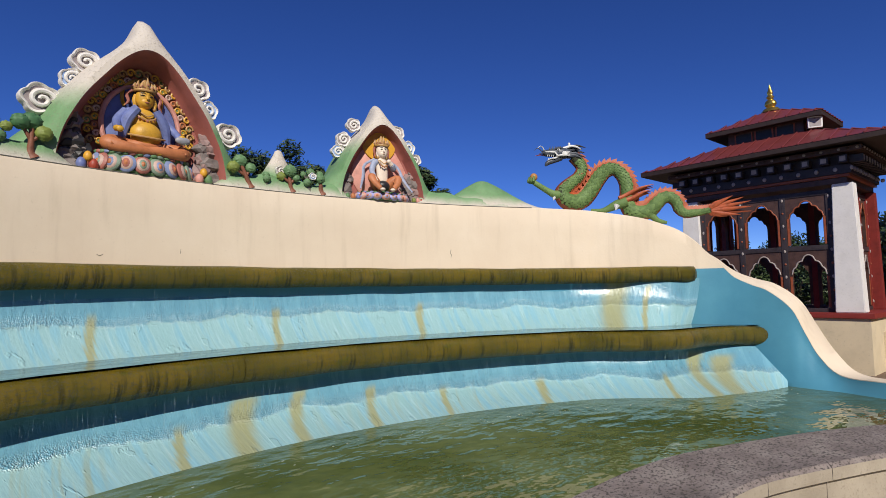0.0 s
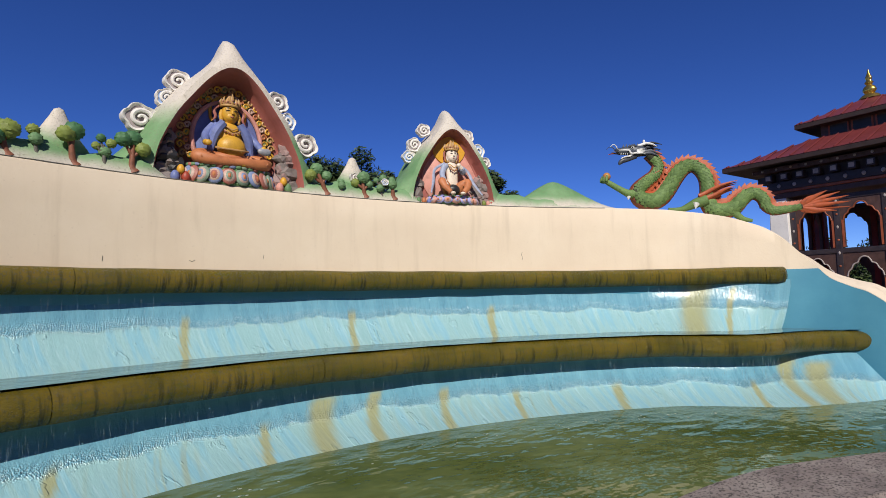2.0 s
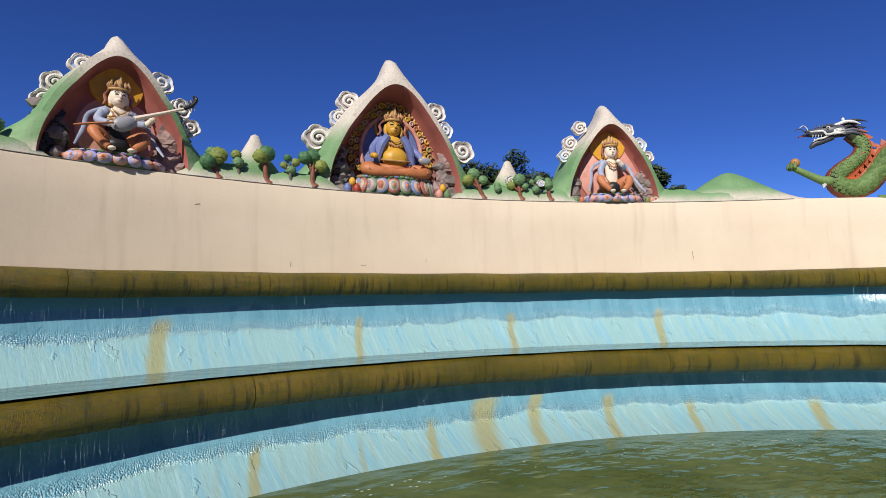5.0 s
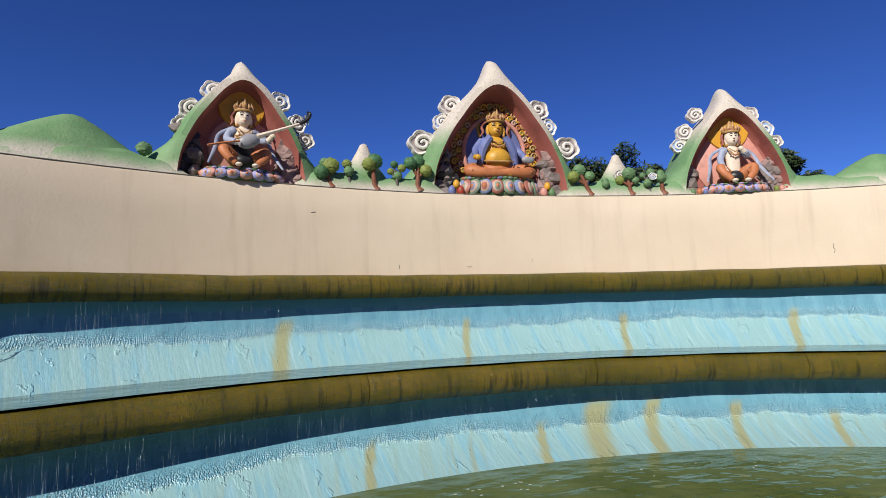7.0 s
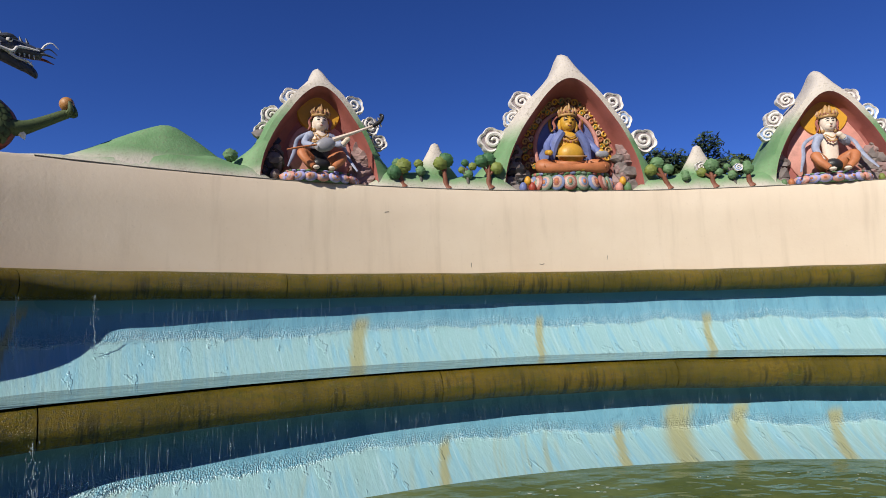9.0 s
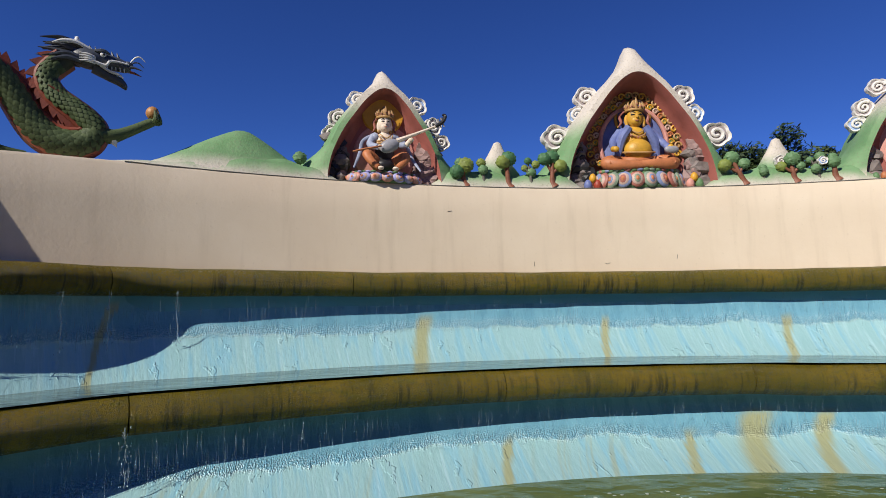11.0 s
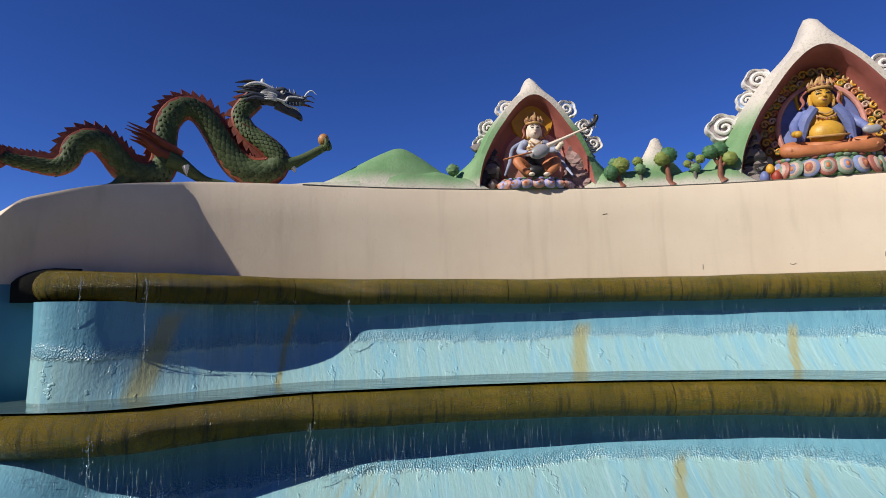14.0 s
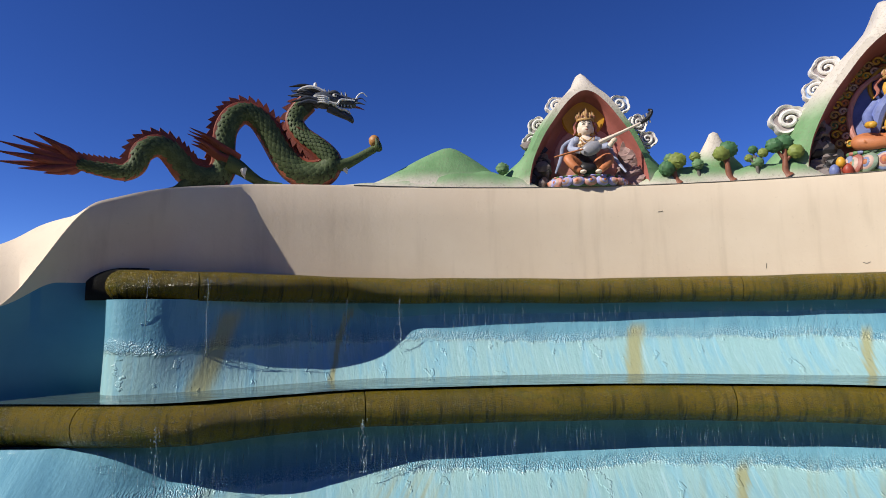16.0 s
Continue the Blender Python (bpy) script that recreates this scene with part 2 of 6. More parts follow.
def loft(bm, rows, us=None, vs=None, closed=False, mat=0, flip=False):
    """Faces between rows of points; us, vs: texture places along and across."""
    uv = bm.loops.layers.uv.get("UVMap") or bm.loops.layers.uv.new("UVMap")
    vv = [[bm.verts.new(p) for p in r] for r in rows]
    n = len(rows[0])
    for i in range(len(rows) - 1):
        for j in range(n if closed else n - 1):
            k = (j + 1) % n
            q = [(i, j), (i, k), (i + 1, k), (i + 1, j)]
            if flip:
                q.reverse()
            try:
                fc = bm.faces.new([vv[a][b] for a, b in q])
            except ValueError:
                continue
            fc.material_index = mat
            for lp, (a, b) in zip(fc.loops, q):
                bb = n if (closed and b == 0 and j == n - 1) else b
                lp[uv].uv = (us[a] if us else a / len(rows), vs[bb] if vs else bb / n)
    return vv


def catmull(pts, n):
    """n points a span on a smooth curve through pts."""
    p = [Vector(q) for q in pts]
    p = [p[0] * 2 - p[1]] + p + [p[-1] * 2 - p[-2]]
    out = []
    for i in range(1, len(p) - 2):
        a, b, c, d = p[i - 1:i + 3]
        for k in range(n):
            t = k / n
            out.append(0.5 * (2 * b + (c - a) * t + (2 * a - 5 * b + 4 * c - d) * t * t + (3 * b - a - 3 * c + d) * t ** 3))
    return out + [p[-2]]


def resample(pts, n):
    d = [0.0]
    for a, b in zip(pts, pts[1:]):
        d.append(d[-1] + (b - a).length)
    out, j = [], 0
    for i in range(n + 1):
        s = d[-1] * i / n
        while j < len(d) - 2 and d[j + 1] < s:
            j += 1
        out.append(pts[j].lerp(pts[j + 1], (s - d[j]) / max(1e-9, d[j + 1] - d[j])))
    return out


YC = -2.382                                  # centre of the arc


def ring(r, deg, z=0.0):
    return Vector((r * math.sin(radians(deg)), YC + r * math.cos(radians(deg)), z))


def whole(half):
    """Mirror a half curve (from the axis outward) into the whole."""
    return [Vector((-p.x, *p[1:])) for p in reversed(half)] + list(half[1:])


def both(left, right):
    return [Vector((-p.x, *p[1:])) for p in reversed(left)] + list(right[1:])


def half_curve(r, upto, tail, n=90):
    pts = [ring(r, a) for a in np.linspace(0, upto, 9)] + [Vector((x, y, 0)) for x, y in tail]
    return resample(catmull(pts, 12), n)


def lengths(c):
    d = [0.0]
    for a, b in zip(c, c[1:]):
        d.append(d[-1] + (b.xy - a.xy).length)
    return [v - d[-1] / 2 for v in d]


def offset(c, d):
    """The plan curve moved by d away from the pool."""
    out = []
    for i, p in enumerate(c):
        t = (c[min(i + 1, len(c) - 1)] - c[max(i - 1, 0)]).normalized()
        out.append(p + Vector((-t.y, t.x, 0)) * d)
    return out


# ---- ground, pool ----
GZ = 0.0
bm = bmesh.new()
bmesh.ops.create_grid(bm, x_segments=40, y_segments=40, size=400)
tagged(part("ground", bm, GROUND), "bare brown earth round the fountain", "ground", kind="structure")

EYE_Z = 1.75
Z1, Z2, ZT, ZW = EYE_Z + 0.32, EYE_Z - 0.633, EYE_Z + 1.321, EYE_Z - 1.472
foot_l = half_curve(7.72, 34, [(4.75, 3.5), (5.12, 3.0), (5.55, 2.73), (6.05, 2.64), (6.75, 2.6)])
ARC2 = [(5.25, 4.15), (5.5, 3.85), (5.95, 3.62), (6.5, 3.48)]
lip2 = both(half_curve(8.5, 34, ARC2 + [(6.95, 3.28), (7.12, 2.95)]), half_curve(8.5, 34, ARC2 + [(6.95, 3.22), (7.2, 2.9), (7.28, 2.68)]))
ARC3 = [(5.46, 4.92), (5.72, 4.55), (6.02, 4.3)]
NOSE_F = [(5.28, 5.08), (5.45, 4.88), (5.66, 4.62), (5.9, 4.36), (6.14, 4.14), (6.36, 3.99), (6.52, 4.0), (6.62, 4.14), (6.66, 4.4)]      # rounded end
NOSE_L = [(5.32, 5.45), (5.5, 5.16), (5.72, 4.86), (5.95, 4.57), (6.16, 4.33), (6.34, 4.15), (6.5, 4.06), (6.64, 4.08), (6.72, 4.22), (6.74, 4.45)]
foot_u = both(half_curve(9.2, 34, NOSE_F), half_curve(9.2, 34, ARC3 + [(6.5, 4.12), (6.95, 3.95)]))
ARC1 = [(5.9, 5.12), (6.12, 4.85)]
lip1 = both(half_curve(9.588, 32, NOSE_L), half_curve(9.588, 36, ARC1 + [(6.4, 4.5), (6.68, 4.12), (6.95, 3.73)]))
foot_l = whole(foot_l)
rim_in = [Vector((x, y, 0)) for x, y in ((0, 2.84), (0.45, 2.84), (0.93, 2.81), (1.7, 2.74), (2.41, 2.58), (3.31, 2.17), (4.0, 1.8), (4.6, 1.39), (5.3, 0.75), (5.9, -0.1), (6.2, -1.2))]

water_c = foot_l
bm = bmesh.new()
inner = [Vector((p.x, p.y, 0)) for p in water_c]
far = [p + (p - Vector((0, YC, 0))).normalized() * 1.2 for p in inner]
near = offset(resample(whole(catmull(rim_in, 10)), len(inner) - 1), -0.15)
rows = [[n_.lerp(f_, t) + Vector((0, 0, ZW)) for t in np.linspace(0, 1, 9)] for n_, f_ in zip(near, far)]
loft(bm, rows, flip=True)
tagged(part("water", bm, POOL), "rippled green pool water below the cascade", "water", kind="structure")


# ---- cascade walls ----
def skirt(name, lip, foot, zt, zf, deep, flare, material, label):
    """A hollow wall set back under the lip, flaring out to its foot."""
    n = 24
    us = lengths(lip)
    hollow = offset(lip, 1.0)
    rows = []
    for a, o, b, u in zip(lip, hollow, foot, us):
        nrm = o - a
        ease = 0.06 + 0.94 * max(0.0, min(1.0, (us[-1] + u - 0.9) / 0.9)) if u < 0 else 0.4 + 0.6 * max(0.0, min(1.0, (us[-1] - u - 0.5) / 0.9))    # the rounded end stands nearly flush
        row = []
        for i in range(n + 1):
            w = i / n
            d = deep * (1 - w ** 1.8)
            d *= ease
            g = w ** flare
            g += (w - g) * (1 - ease)
            p = a + nrm * d + (b - a) * g
            row.append(Vector((p.x, p.y, zt + (zf - zt) * w)))
        rows.append(row)
    bm = bmesh.new()
    loft(bm, rows, us, [1 - i / n for i in range(n + 1)], flip=True)
    return tagged(part(name, bm, material), label, "cascade wall", kind="structure")


skirt("wall_upper_cascade", lip1, foot_u, Z1 - 0.2, Z2 - 0.03, 0.24, 2.7, WALL_U,
      "curved pale blue painted wall with lime and rust runs under falling water")
skirt("wall_lower_cascade", lip2, foot_l, Z2 - 0.285, ZW - 0.08, 0.34, 3.4, WALL_L,
      "curved light blue painted wall with ochre rust runs meeting the pool")


# ---- mossy ledges, cast in lengths ----
def ledge(name, lip, top, high, deep, seams, label, rise=0.0):
    c = lip
    us = lengths(c)
    th = thing(name, label, "ledge", kind="structure")
    prof = [(deep, 0.0), (high * 0.75, 0.0)]
    for i in range(1, 9):
        a = math.pi / 2 + math.pi * i / 9
        prof.append((high / 2 + math.cos(a) * high / 2, -high / 2 + math.sin(a) * high / 2))
    prof += [(high * 0.7, -high), (deep, -high)]
    cuts = [-1e9] + seams + [1e9]
    for lo, hi in zip(cuts, cuts[1:]):
        idx = [i for i, u in enumerate(us) if lo <= u <= hi]
        if not idx:
            continue
        if idx[0] > 0:
            idx = [idx[0] - 1] + idx
        if len(idx) < 3:
            continue
        rows, uu = [], []
        for i in idx:
            t = (c[min(i + 1, len(c) - 1)] - c[max(i - 1, 0)]).normalized()
            nrm = Vector((-t.y, t.x, 0))
            room = 0.35 + 0.65 * max(0.0, min(1.0, (us[-1] - abs(us[i]) - 0.9) / 0.6))
            e_ = max(0.0, 1 - (us[-1] - abs(us[i])) / 0.22)
            back = 0.2 * (1 - math.sqrt(max(0.0, 1 - e_ * e_)))
            wob = 0.012 * noise.noise(Vector((us[i] * 1.7, top, 0)))
            k = 0
            if i == idx[0]:
                k = 0.004
            if i == idx[-1]:
                k = -0.004
            rows.append([c[i] + nrm * (d + wob + back if d < high else max(high * 0.8, d * room)) + t * k + Vector((0, 0, top + z + wob + rise * max(0.0, -us[i] - 3.0))) for d, z in prof])
            uu.append(us[i])
        bm = bmesh.new()
        vv = loft(bm, rows, uu, [i / len(prof) for i in range(len(prof))], flip=True)
        for r in (vv[0], vv[-1]):
            bm.faces.new(r)
        bmesh.ops.recalc_face_normals(bm, faces=bm.faces)
        part("ledge_segment", bm, MOSS, th)
    return th


ledge("ledge_upper", lip1, Z1, 0.265, 0.6, [-9.2, -6.9, -5.6, -3.4, -1.6, 0.6, 2.5, 4.6, 6.2, 7.8], "brown-green mossy wet concrete ledge shedding water", 0.011)
ledge("ledge_lower", lip2, Z2, 0.295, 0.65, [-7.0, -5.0, -2.0, 0.4, 2.6, 5.2, 6.6], "brown-green mossy wet concrete ledge shedding water")

# water lying on the lower ledge
a_, b_ = offset(lip2, 0.09), offset(foot_u, 0.10)
bm = bmesh.new()
loft(bm, [[p.lerp(q, t) + Vector((0, 0, Z2 + 0.012 + 0.006 * noise.noise(Vector((i * 0.15, t * 3, 0))))) for t in np.linspace(0, 1, 6)] for i, (p, q) in enumerate(zip(a_, b_))], flip=True)
tagged(part("water_on_ledge", bm, FILM), "thin sheet of clear water on the ledge", "water", kind="structure")

# ---- back wall that sweeps down into wing walls ----
W_TOP = [(6.08, 5.31, 1.293), (6.28, 5.09, 1.256), (6.44, 4.81, 1.20), (6.58, 4.52, 1.125), (6.72, 4.3, 1.04), (6.92, 4.05, 0.91), (7.06, 3.82, 0.70),
         (7.15, 3.66, 0.48), (7.21, 3.5, 0.31), (7.25, 3.34, 0.13), (7.28, 3.1, 0.0), (7.27, 2.88, -0.10), (7.225, 2.59, -0.36), (7.185, 2.42, -0.72), (7.12, 2.26, -1.03),
         (6.98, 2.0, -1.26), (6.7, 1.51, -1.27), (6.5, 0.7, -1.27), (6.4, -0.3, -1.27), (6.3, -1.4, -1.27)]
W_FOOT = [(6.08, 5.31), (6.3, 5.1), (6.52, 4.84), (6.74, 4.56), (6.92, 4.34), (7.08, 4.08), (7.15, 3.84), (7.18, 3.68), (7.2, 3.52), (7.19, 3.36), (7.14, 3.12), (7.04, 2.89),
          (6.9, 2.6), (6.82, 2.43), (6.74, 2.26), (6.67, 2.0), (6.58, 1.51), (6.4, 0.7), (6.3, -0.3), (6.2, -1.4)]


def ramp01(v):
    v = max(0.0, min(1.0, v))
    return v * v * (3 - 2 * v)


arc = [ring(9.808, a, 1.321) for a in np.linspace(0, 33, 10)]
w_pts = catmull([*arc, *[Vector(p) for p in W_TOP]], 10)
f_pts = catmull([*[Vector((p.x, p.y, 0)) for p in arc], *[Vector((x, y, 0)) for x, y in W_FOOT]], 10)
w_top, w_foot = whole(w_pts), whole(f_pts)
rows = []
for i, (p, q) in enumerate(zip(w_top, w_foot)):
    a, b = w_top[max(i - 1, 0)], w_top[min(i + 1, len(w_top) - 1)]
    t = Vector((b.x - a.x, b.y - a.y, 0)).normalized()
    nrm = Vector((-t.y, t.x, 0))
    top = EYE_Z + p.z
    inn = Vector((p.x, p.y, 0))
    th = 0.40 + 0.35 * max(0.0, min(1.0, (6.75 - abs(p.x)) / 0.7))
    high = max(0.0, min(1.0, (top - 0.6) / 0.7))
    drop = 0.36 * ramp01((4.15 - p.y) / 0.45) * high if p.x < 0 else 0.0                # the cap leans in
    top += (0.17 * ramp01((4.1 - p.y) / 0.6) if p.x < 0 else 0.10 * ramp01((4.7 - p.y) / 1.2)) * high
    low = EYE_Z + p.z - drop
    zb = min(EYE_Z + 0.27 - (0.2 * ramp01((3.95 - p.y) / 0.35) if p.x < 0 else 0.0), low - 0.012)
    zf = ZW - 0.2
    row = []
    for w in np.linspace(0, 1, 6):
        g = q.lerp(inn, 1 - (1 - w) ** 1.3)
        row.append(Vector((g.x, g.y, zf + (zb - zf) * w)))
    hang = nrm * (0.10 * ramp01((4.9 - p.y) / 0.4) * ramp01((p.y - 3.6) / 0.3) if p.x < 0 else 0.0)      # the wall hangs over a little here
    row[-1] += hang
    row += [inn + hang * (1 - w) + Vector((0, 0, zb + (low - zb) * w)) for w in (0.33, 0.66, 0.97)]
    row += [inn + nrm * 0.012 + Vector((0, 0, low)), inn + nrm * th * 0.3 + Vector((0, 0, low + (top - low) * 0.45)), inn + nrm * th + Vector((0, 0, top - 0.01)), inn + nrm * (th + 0.015) + Vector((0, 0, top - 0.03)), inn + nrm * (th + 0.015) + Vector((0, 0, -0.1))]
    rows.append(row)
bm = bmesh.new()
vv = loft(bm, rows, lengths(w_top), flip=True)
for fc in bm.faces:
    fc.material_index = 0
bm.faces.ensure_lookup_table()
m = len(rows[0]) - 1
for i, fc in enumerate(bm.faces):
    if i % m < 5:
        fc.material_index = 1
tagged(part("wall_back", bm, [CREAM, BLUE]), "curved cream plaster wall with blue inner face, sweeping down at both ends", "wall", kind="structure")

# ---- pool rim ----
rim_c = whole(resample(catmull(rim_in, 10), 60))
ZR = ZW + 0.1
prof = [(0.0, -0.5), (0.0, -0.03), (0.03, 0.0), (0.70, 0.0), (0.73, -0.03), (0.73, -0.12), (0.68, -0.13), (0.68, -0.5)]
rim = thing("pool_rim", "weathered grey stone rim of the pool, speckled with moss", "pool rim", kind="structure")
per = 6
for s in range(0, len(rim_c) - 1, per):
    rows = []
    last = min(s + per, len(rim_c) - 1)
    for i in range(s, last + 1):
        t = (rim_c[min(i + 1, len(rim_c) - 1)] - rim_c[max(i - 1, 0)]).normalized()
        nrm = Vector((t.y, -t.x, 0))
        k = 0.003 if i == s else (-0.003 if i == last else 0)
        rows.append([rim_c[i] + nrm * d + t * k + Vector((0, 0, ZR + z)) for d, z in prof])
    bm = bmesh.new()
    vv = loft(bm, rows)
    for r in (vv[0], vv[-1]):
        bm.faces.new(r)
    bmesh.ops.recalc_face_normals(bm, faces=bm.faces)
    bm.faces.ensure_lookup_table()
    for j, fc in enumerate(bm.faces):
        if j < (len(rows) - 1) * 7 and j % 7 in (4, 5, 6):
            fc.material_index = 1
    part("stone_slab", bm, [RIM, CONCRETE], rim)


# ---- pale pavement where one stands ----
out_c = offset(rim_c, -0.7)
bm = bmesh.new()
loft(bm, [[p + Vector((0, 0, 0.012)), Vector((p.x * 0.6, -14 + 0.0 * p.y, 0.012))] for p in out_c])
bmesh.ops.recalc_face_normals(bm, faces=bm.faces)
tagged(part("pavement", bm, CONCRETE), "pale concrete pavement beside the pool", "pavement", kind="structure")

# ================= things on the wall =================
WHITE_C, GREEN_C = (0.60, 0.545, 0.47), (0.17, 0.31, 0.15)


def hill_paint(name, lo, mid, hi, top, white=WHITE_C):
    """Sprayed paint on a sculpted hill: off-white foot, green belt, off-white summit (heights in metres)."""
    k = Mat(name, 0.7)
    c = k.node("ShaderNodeTexCoord")
    sp = k.node("ShaderNodeSeparateXYZ")
    k.t.links.new(c.outputs["Object"], sp.inputs[0])
    n1, n2 = k.noise(3.5, 5), k.noise(40, 4)
    z = k.math("ADD", sp.outputs[2], k.math("MULTIPLY", k.math("SUBTRACT", n1, 0.5), 0.16))
    g = k.math("MULTIPLY", k.step(z, lo, mid), k.math("SUBTRACT", 1.0, k.step(z, hi, top)))
    col = k.mix(g, white, k.ramp(n1, [(0.3, (0.12, 0.26, 0.105)), (0.7, (0.20, 0.35, 0.17))]))
    col = k.mix(k.math("MULTIPLY", k.step(n2, 0.52, 0.72), 0.45), col, (0.2, 0.17, 0.12))
    k.color(col)
    k.bump(k.math("ADD", k.math("MULTIPLY", n1, 1.5), n2), 0.35, 0.015)
    return k.m


HILL_C = hill_paint("hill_paint_large", 0.03, 0.24, 0.58, 0.98)
HILL_S = hill_paint("hill_paint_medium", 0.03, 0.2, 0.64, 1.0)
HILL_M = hill_paint("hill_paint_small", 0.02, 0.14, 0.22, 0.42)
HILL_G = hill_paint("hill_paint_green", 0.02, 0.22, 2.0, 3.0)
HILL_R = hill_paint("ridge_paint", -0.02, 0.15, 2.0, 3.0)
ROSE = paint("rose_paint", (0.36, 0.115, 0.095), 0.6, 0.2, 5)
MAROON = paint("maroon_paint", (0.10, 0.035, 0.03), 0.6, 0.25, 6)
GOLD = paint("gold_ochre_paint", (0.60, 0.33, 0.035), 0.45, 0.2, 9)
YELLOW = paint("yellow_disc_paint", (0.66, 0.34, 0.03), 0.5, 0.15, 6)
SKINW = paint("ivory_paint", (0.78, 0.66, 0.54), 0.5, 0.1, 9, 0.12)
TAN = paint("tan_gilt_paint", (0.46, 0.27, 0.10), 0.5, 0.3, 12)
BRONZE = paint("bronze_paint", (0.16, 0.09, 0.05), 0.5, 0.3, 12)
ORANGE = paint("orange_paint", (0.48, 0.17, 0.065), 0.55, 0.25, 8)
CBLUE = paint("cobalt_paint", (0.15, 0.19, 0.42), 0.5, 0.3, 8)
NAVY = paint("navy_paint", (0.05, 0.07, 0.22), 0.5, 0.3, 8)
SHAWL = paint("grey_blue_shawl_paint", (0.30, 0.34, 0.46), 0.55, 0.3, 9)
SLATE = paint("slate_blue_paint", (0.20, 0.25, 0.42), 0.55, 0.3, 9)
DUSTY = paint("dusty_red_paint", (0.36, 0.13, 0.10), 0.55, 0.3, 9)
SAGEP = paint("pale_sage_paint", (0.20, 0.27, 0.20), 0.55, 0.3, 9)
PINK = paint("pink_paint", (0.62, 0.29, 0.24), 0.55, 0.2, 9)
RED = paint("red_paint", (0.36, 0.055, 0.03), 0.5, 0.25, 9)
LILAC = paint("lilac_paint", (0.36, 0.36, 0.66), 0.55, 0.2, 9)
GGREEN = paint("sage_paint", (0.12, 0.23, 0.10), 0.6, 0.3, 9)
OLIVE = paint("olive_paint", (0.19, 0.24, 0.05), 0.6, 0.3, 9)
DKGREEN = paint("dark_green_paint", (0.055, 0.15, 0.06), 0.6, 0.3, 9)
TRUNK = paint("brown_trunk_paint", (0.22, 0.08, 0.045), 0.6, 0.3, 12)
TRUNKG = paint("grey_trunk_paint", (0.15, 0.14, 0.12), 0.6, 0.3, 12)
ROCK = paint("grey_rock_paint", (0.20, 0.17, 0.16), 0.7, 0.45, 7)
ROCKP = paint("mauve_rock_paint", (0.27, 0.18, 0.17), 0.7, 0.4, 7)
ROCKD = paint("black_rock_paint", (0.03, 0.028, 0.026), 0.35, 0.4, 7)
CLOUDW = paint("white_cloud_paint", (0.75, 0.72, 0.68), 0.6, 0.12, 8)
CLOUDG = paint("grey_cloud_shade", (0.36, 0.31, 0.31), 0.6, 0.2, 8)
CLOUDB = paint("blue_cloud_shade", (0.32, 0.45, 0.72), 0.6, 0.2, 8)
PALEROSE = paint("pale_rose_paint", (0.52, 0.36, 0.30), 0.55, 0.15, 9)
BLACK = paint("black_paint", (0.02, 0.02, 0.022), 0.4, 0.3, 9)
SILVER = paint("silver_grey_paint", (0.30, 0.30, 0.33), 0.4, 0.3, 9)


def at(deg, r=9.85, z=0.0):
    return Matrix.Translation(ring(r, deg, ZT + z)) @ Matrix.Rotation(radians(-deg), 4, "Z")


def tube(bm, pts, radii, seg=10, mat=0, flat=1.0, caps=True, n=5, uvs=1.0):
    """A round, tapered tube on a smooth curve through pts. flat: depth over height of the section."""
    p4 = [Vector((*p, r)) for p, r in zip(pts, radii)]
    c = catmull(p4, n) if len(p4) > 2 else [p4[0].lerp(p4[1], i / n) for i in range(n + 1)]
    pos = [Vector(q[:3]) for q in c]
    rows, us, d = [], [], 0.0
    side = None
    for i, q in enumerate(c):
        t = (pos[min(i + 1, len(pos) - 1)] - pos[max(i - 1, 0)])
        if t.length < 1e-9:
            t = Vector((0, 0, 1))
        t.normalize()
        if side is None:
            side = Vector((0, 1, 0)) if abs(t.y) < 0.9 else Vector((1, 0, 0))
        side = (side - t * side.dot(t)).normalized()
        up = t.cross(side)
        r = max(q[3], 0.001)
        rows.append([pos[i] + side * math.cos(a) * r * flat + up * math.sin(a) * r for a in [2 * math.pi * j / seg for j in range(seg)]])
        if i:
            d += (pos[i] - pos[i - 1]).length
        us.append(d * uvs)
    vv = loft(bm, rows, us, [j / seg for j in range(seg + 1)], closed=True, mat=mat)
    if caps:
        for r, e in ((vv[0], -1), (vv[-1], 1)):
            try:
                fc = bm.faces.new(r if e > 0 else list(reversed(r)))
                fc.material_index = mat
            except ValueError:
                pass
    return pos


def blob(bm, c, rad, mat=0, rot=None, u=16, v=10, lump=0.0, freq=4.0):
    m = Matrix.Translation(c) @ (rot.to_4x4() if rot else Matrix.Identity(4)) @ Matrix.Diagonal((*rad, 1))
    g = bmesh.ops.create_uvsphere(bm, u_segments=u, v_segments=v, radius=1.0)
    for w in g["verts"]:
        if lump:
            w.co *= 1 + lump * noise.noise(w.co * freq + Vector(c) * 7)
        w.co = m @ w.co
    for fc in {f for w in g["verts"] for f in w.link_faces}:
        fc.material_index = mat


def finish(bm):
    bmesh.ops.recalc_face_normals(bm, faces=bm.faces)
    return bm


# ---- sculpted ridge along the wall ----
def ridge_h(a):
    h = 0.215 + 0.03 * math.sin(a * 0.9) + 0.02 * math.sin(a * 2.3 + 1)
    for c, w in ((0, 6.3), (-18.2, 5.0), (18.4, 5.0)):
        h *= min(1.0, max(0.0, (abs(a - c) - w + 2.2) / 1.6))
    b = abs(a)
    if b > 26:
        h *= max(0.0, 1 - (b - 26) / 8.5)
    return max(h, 0.002)


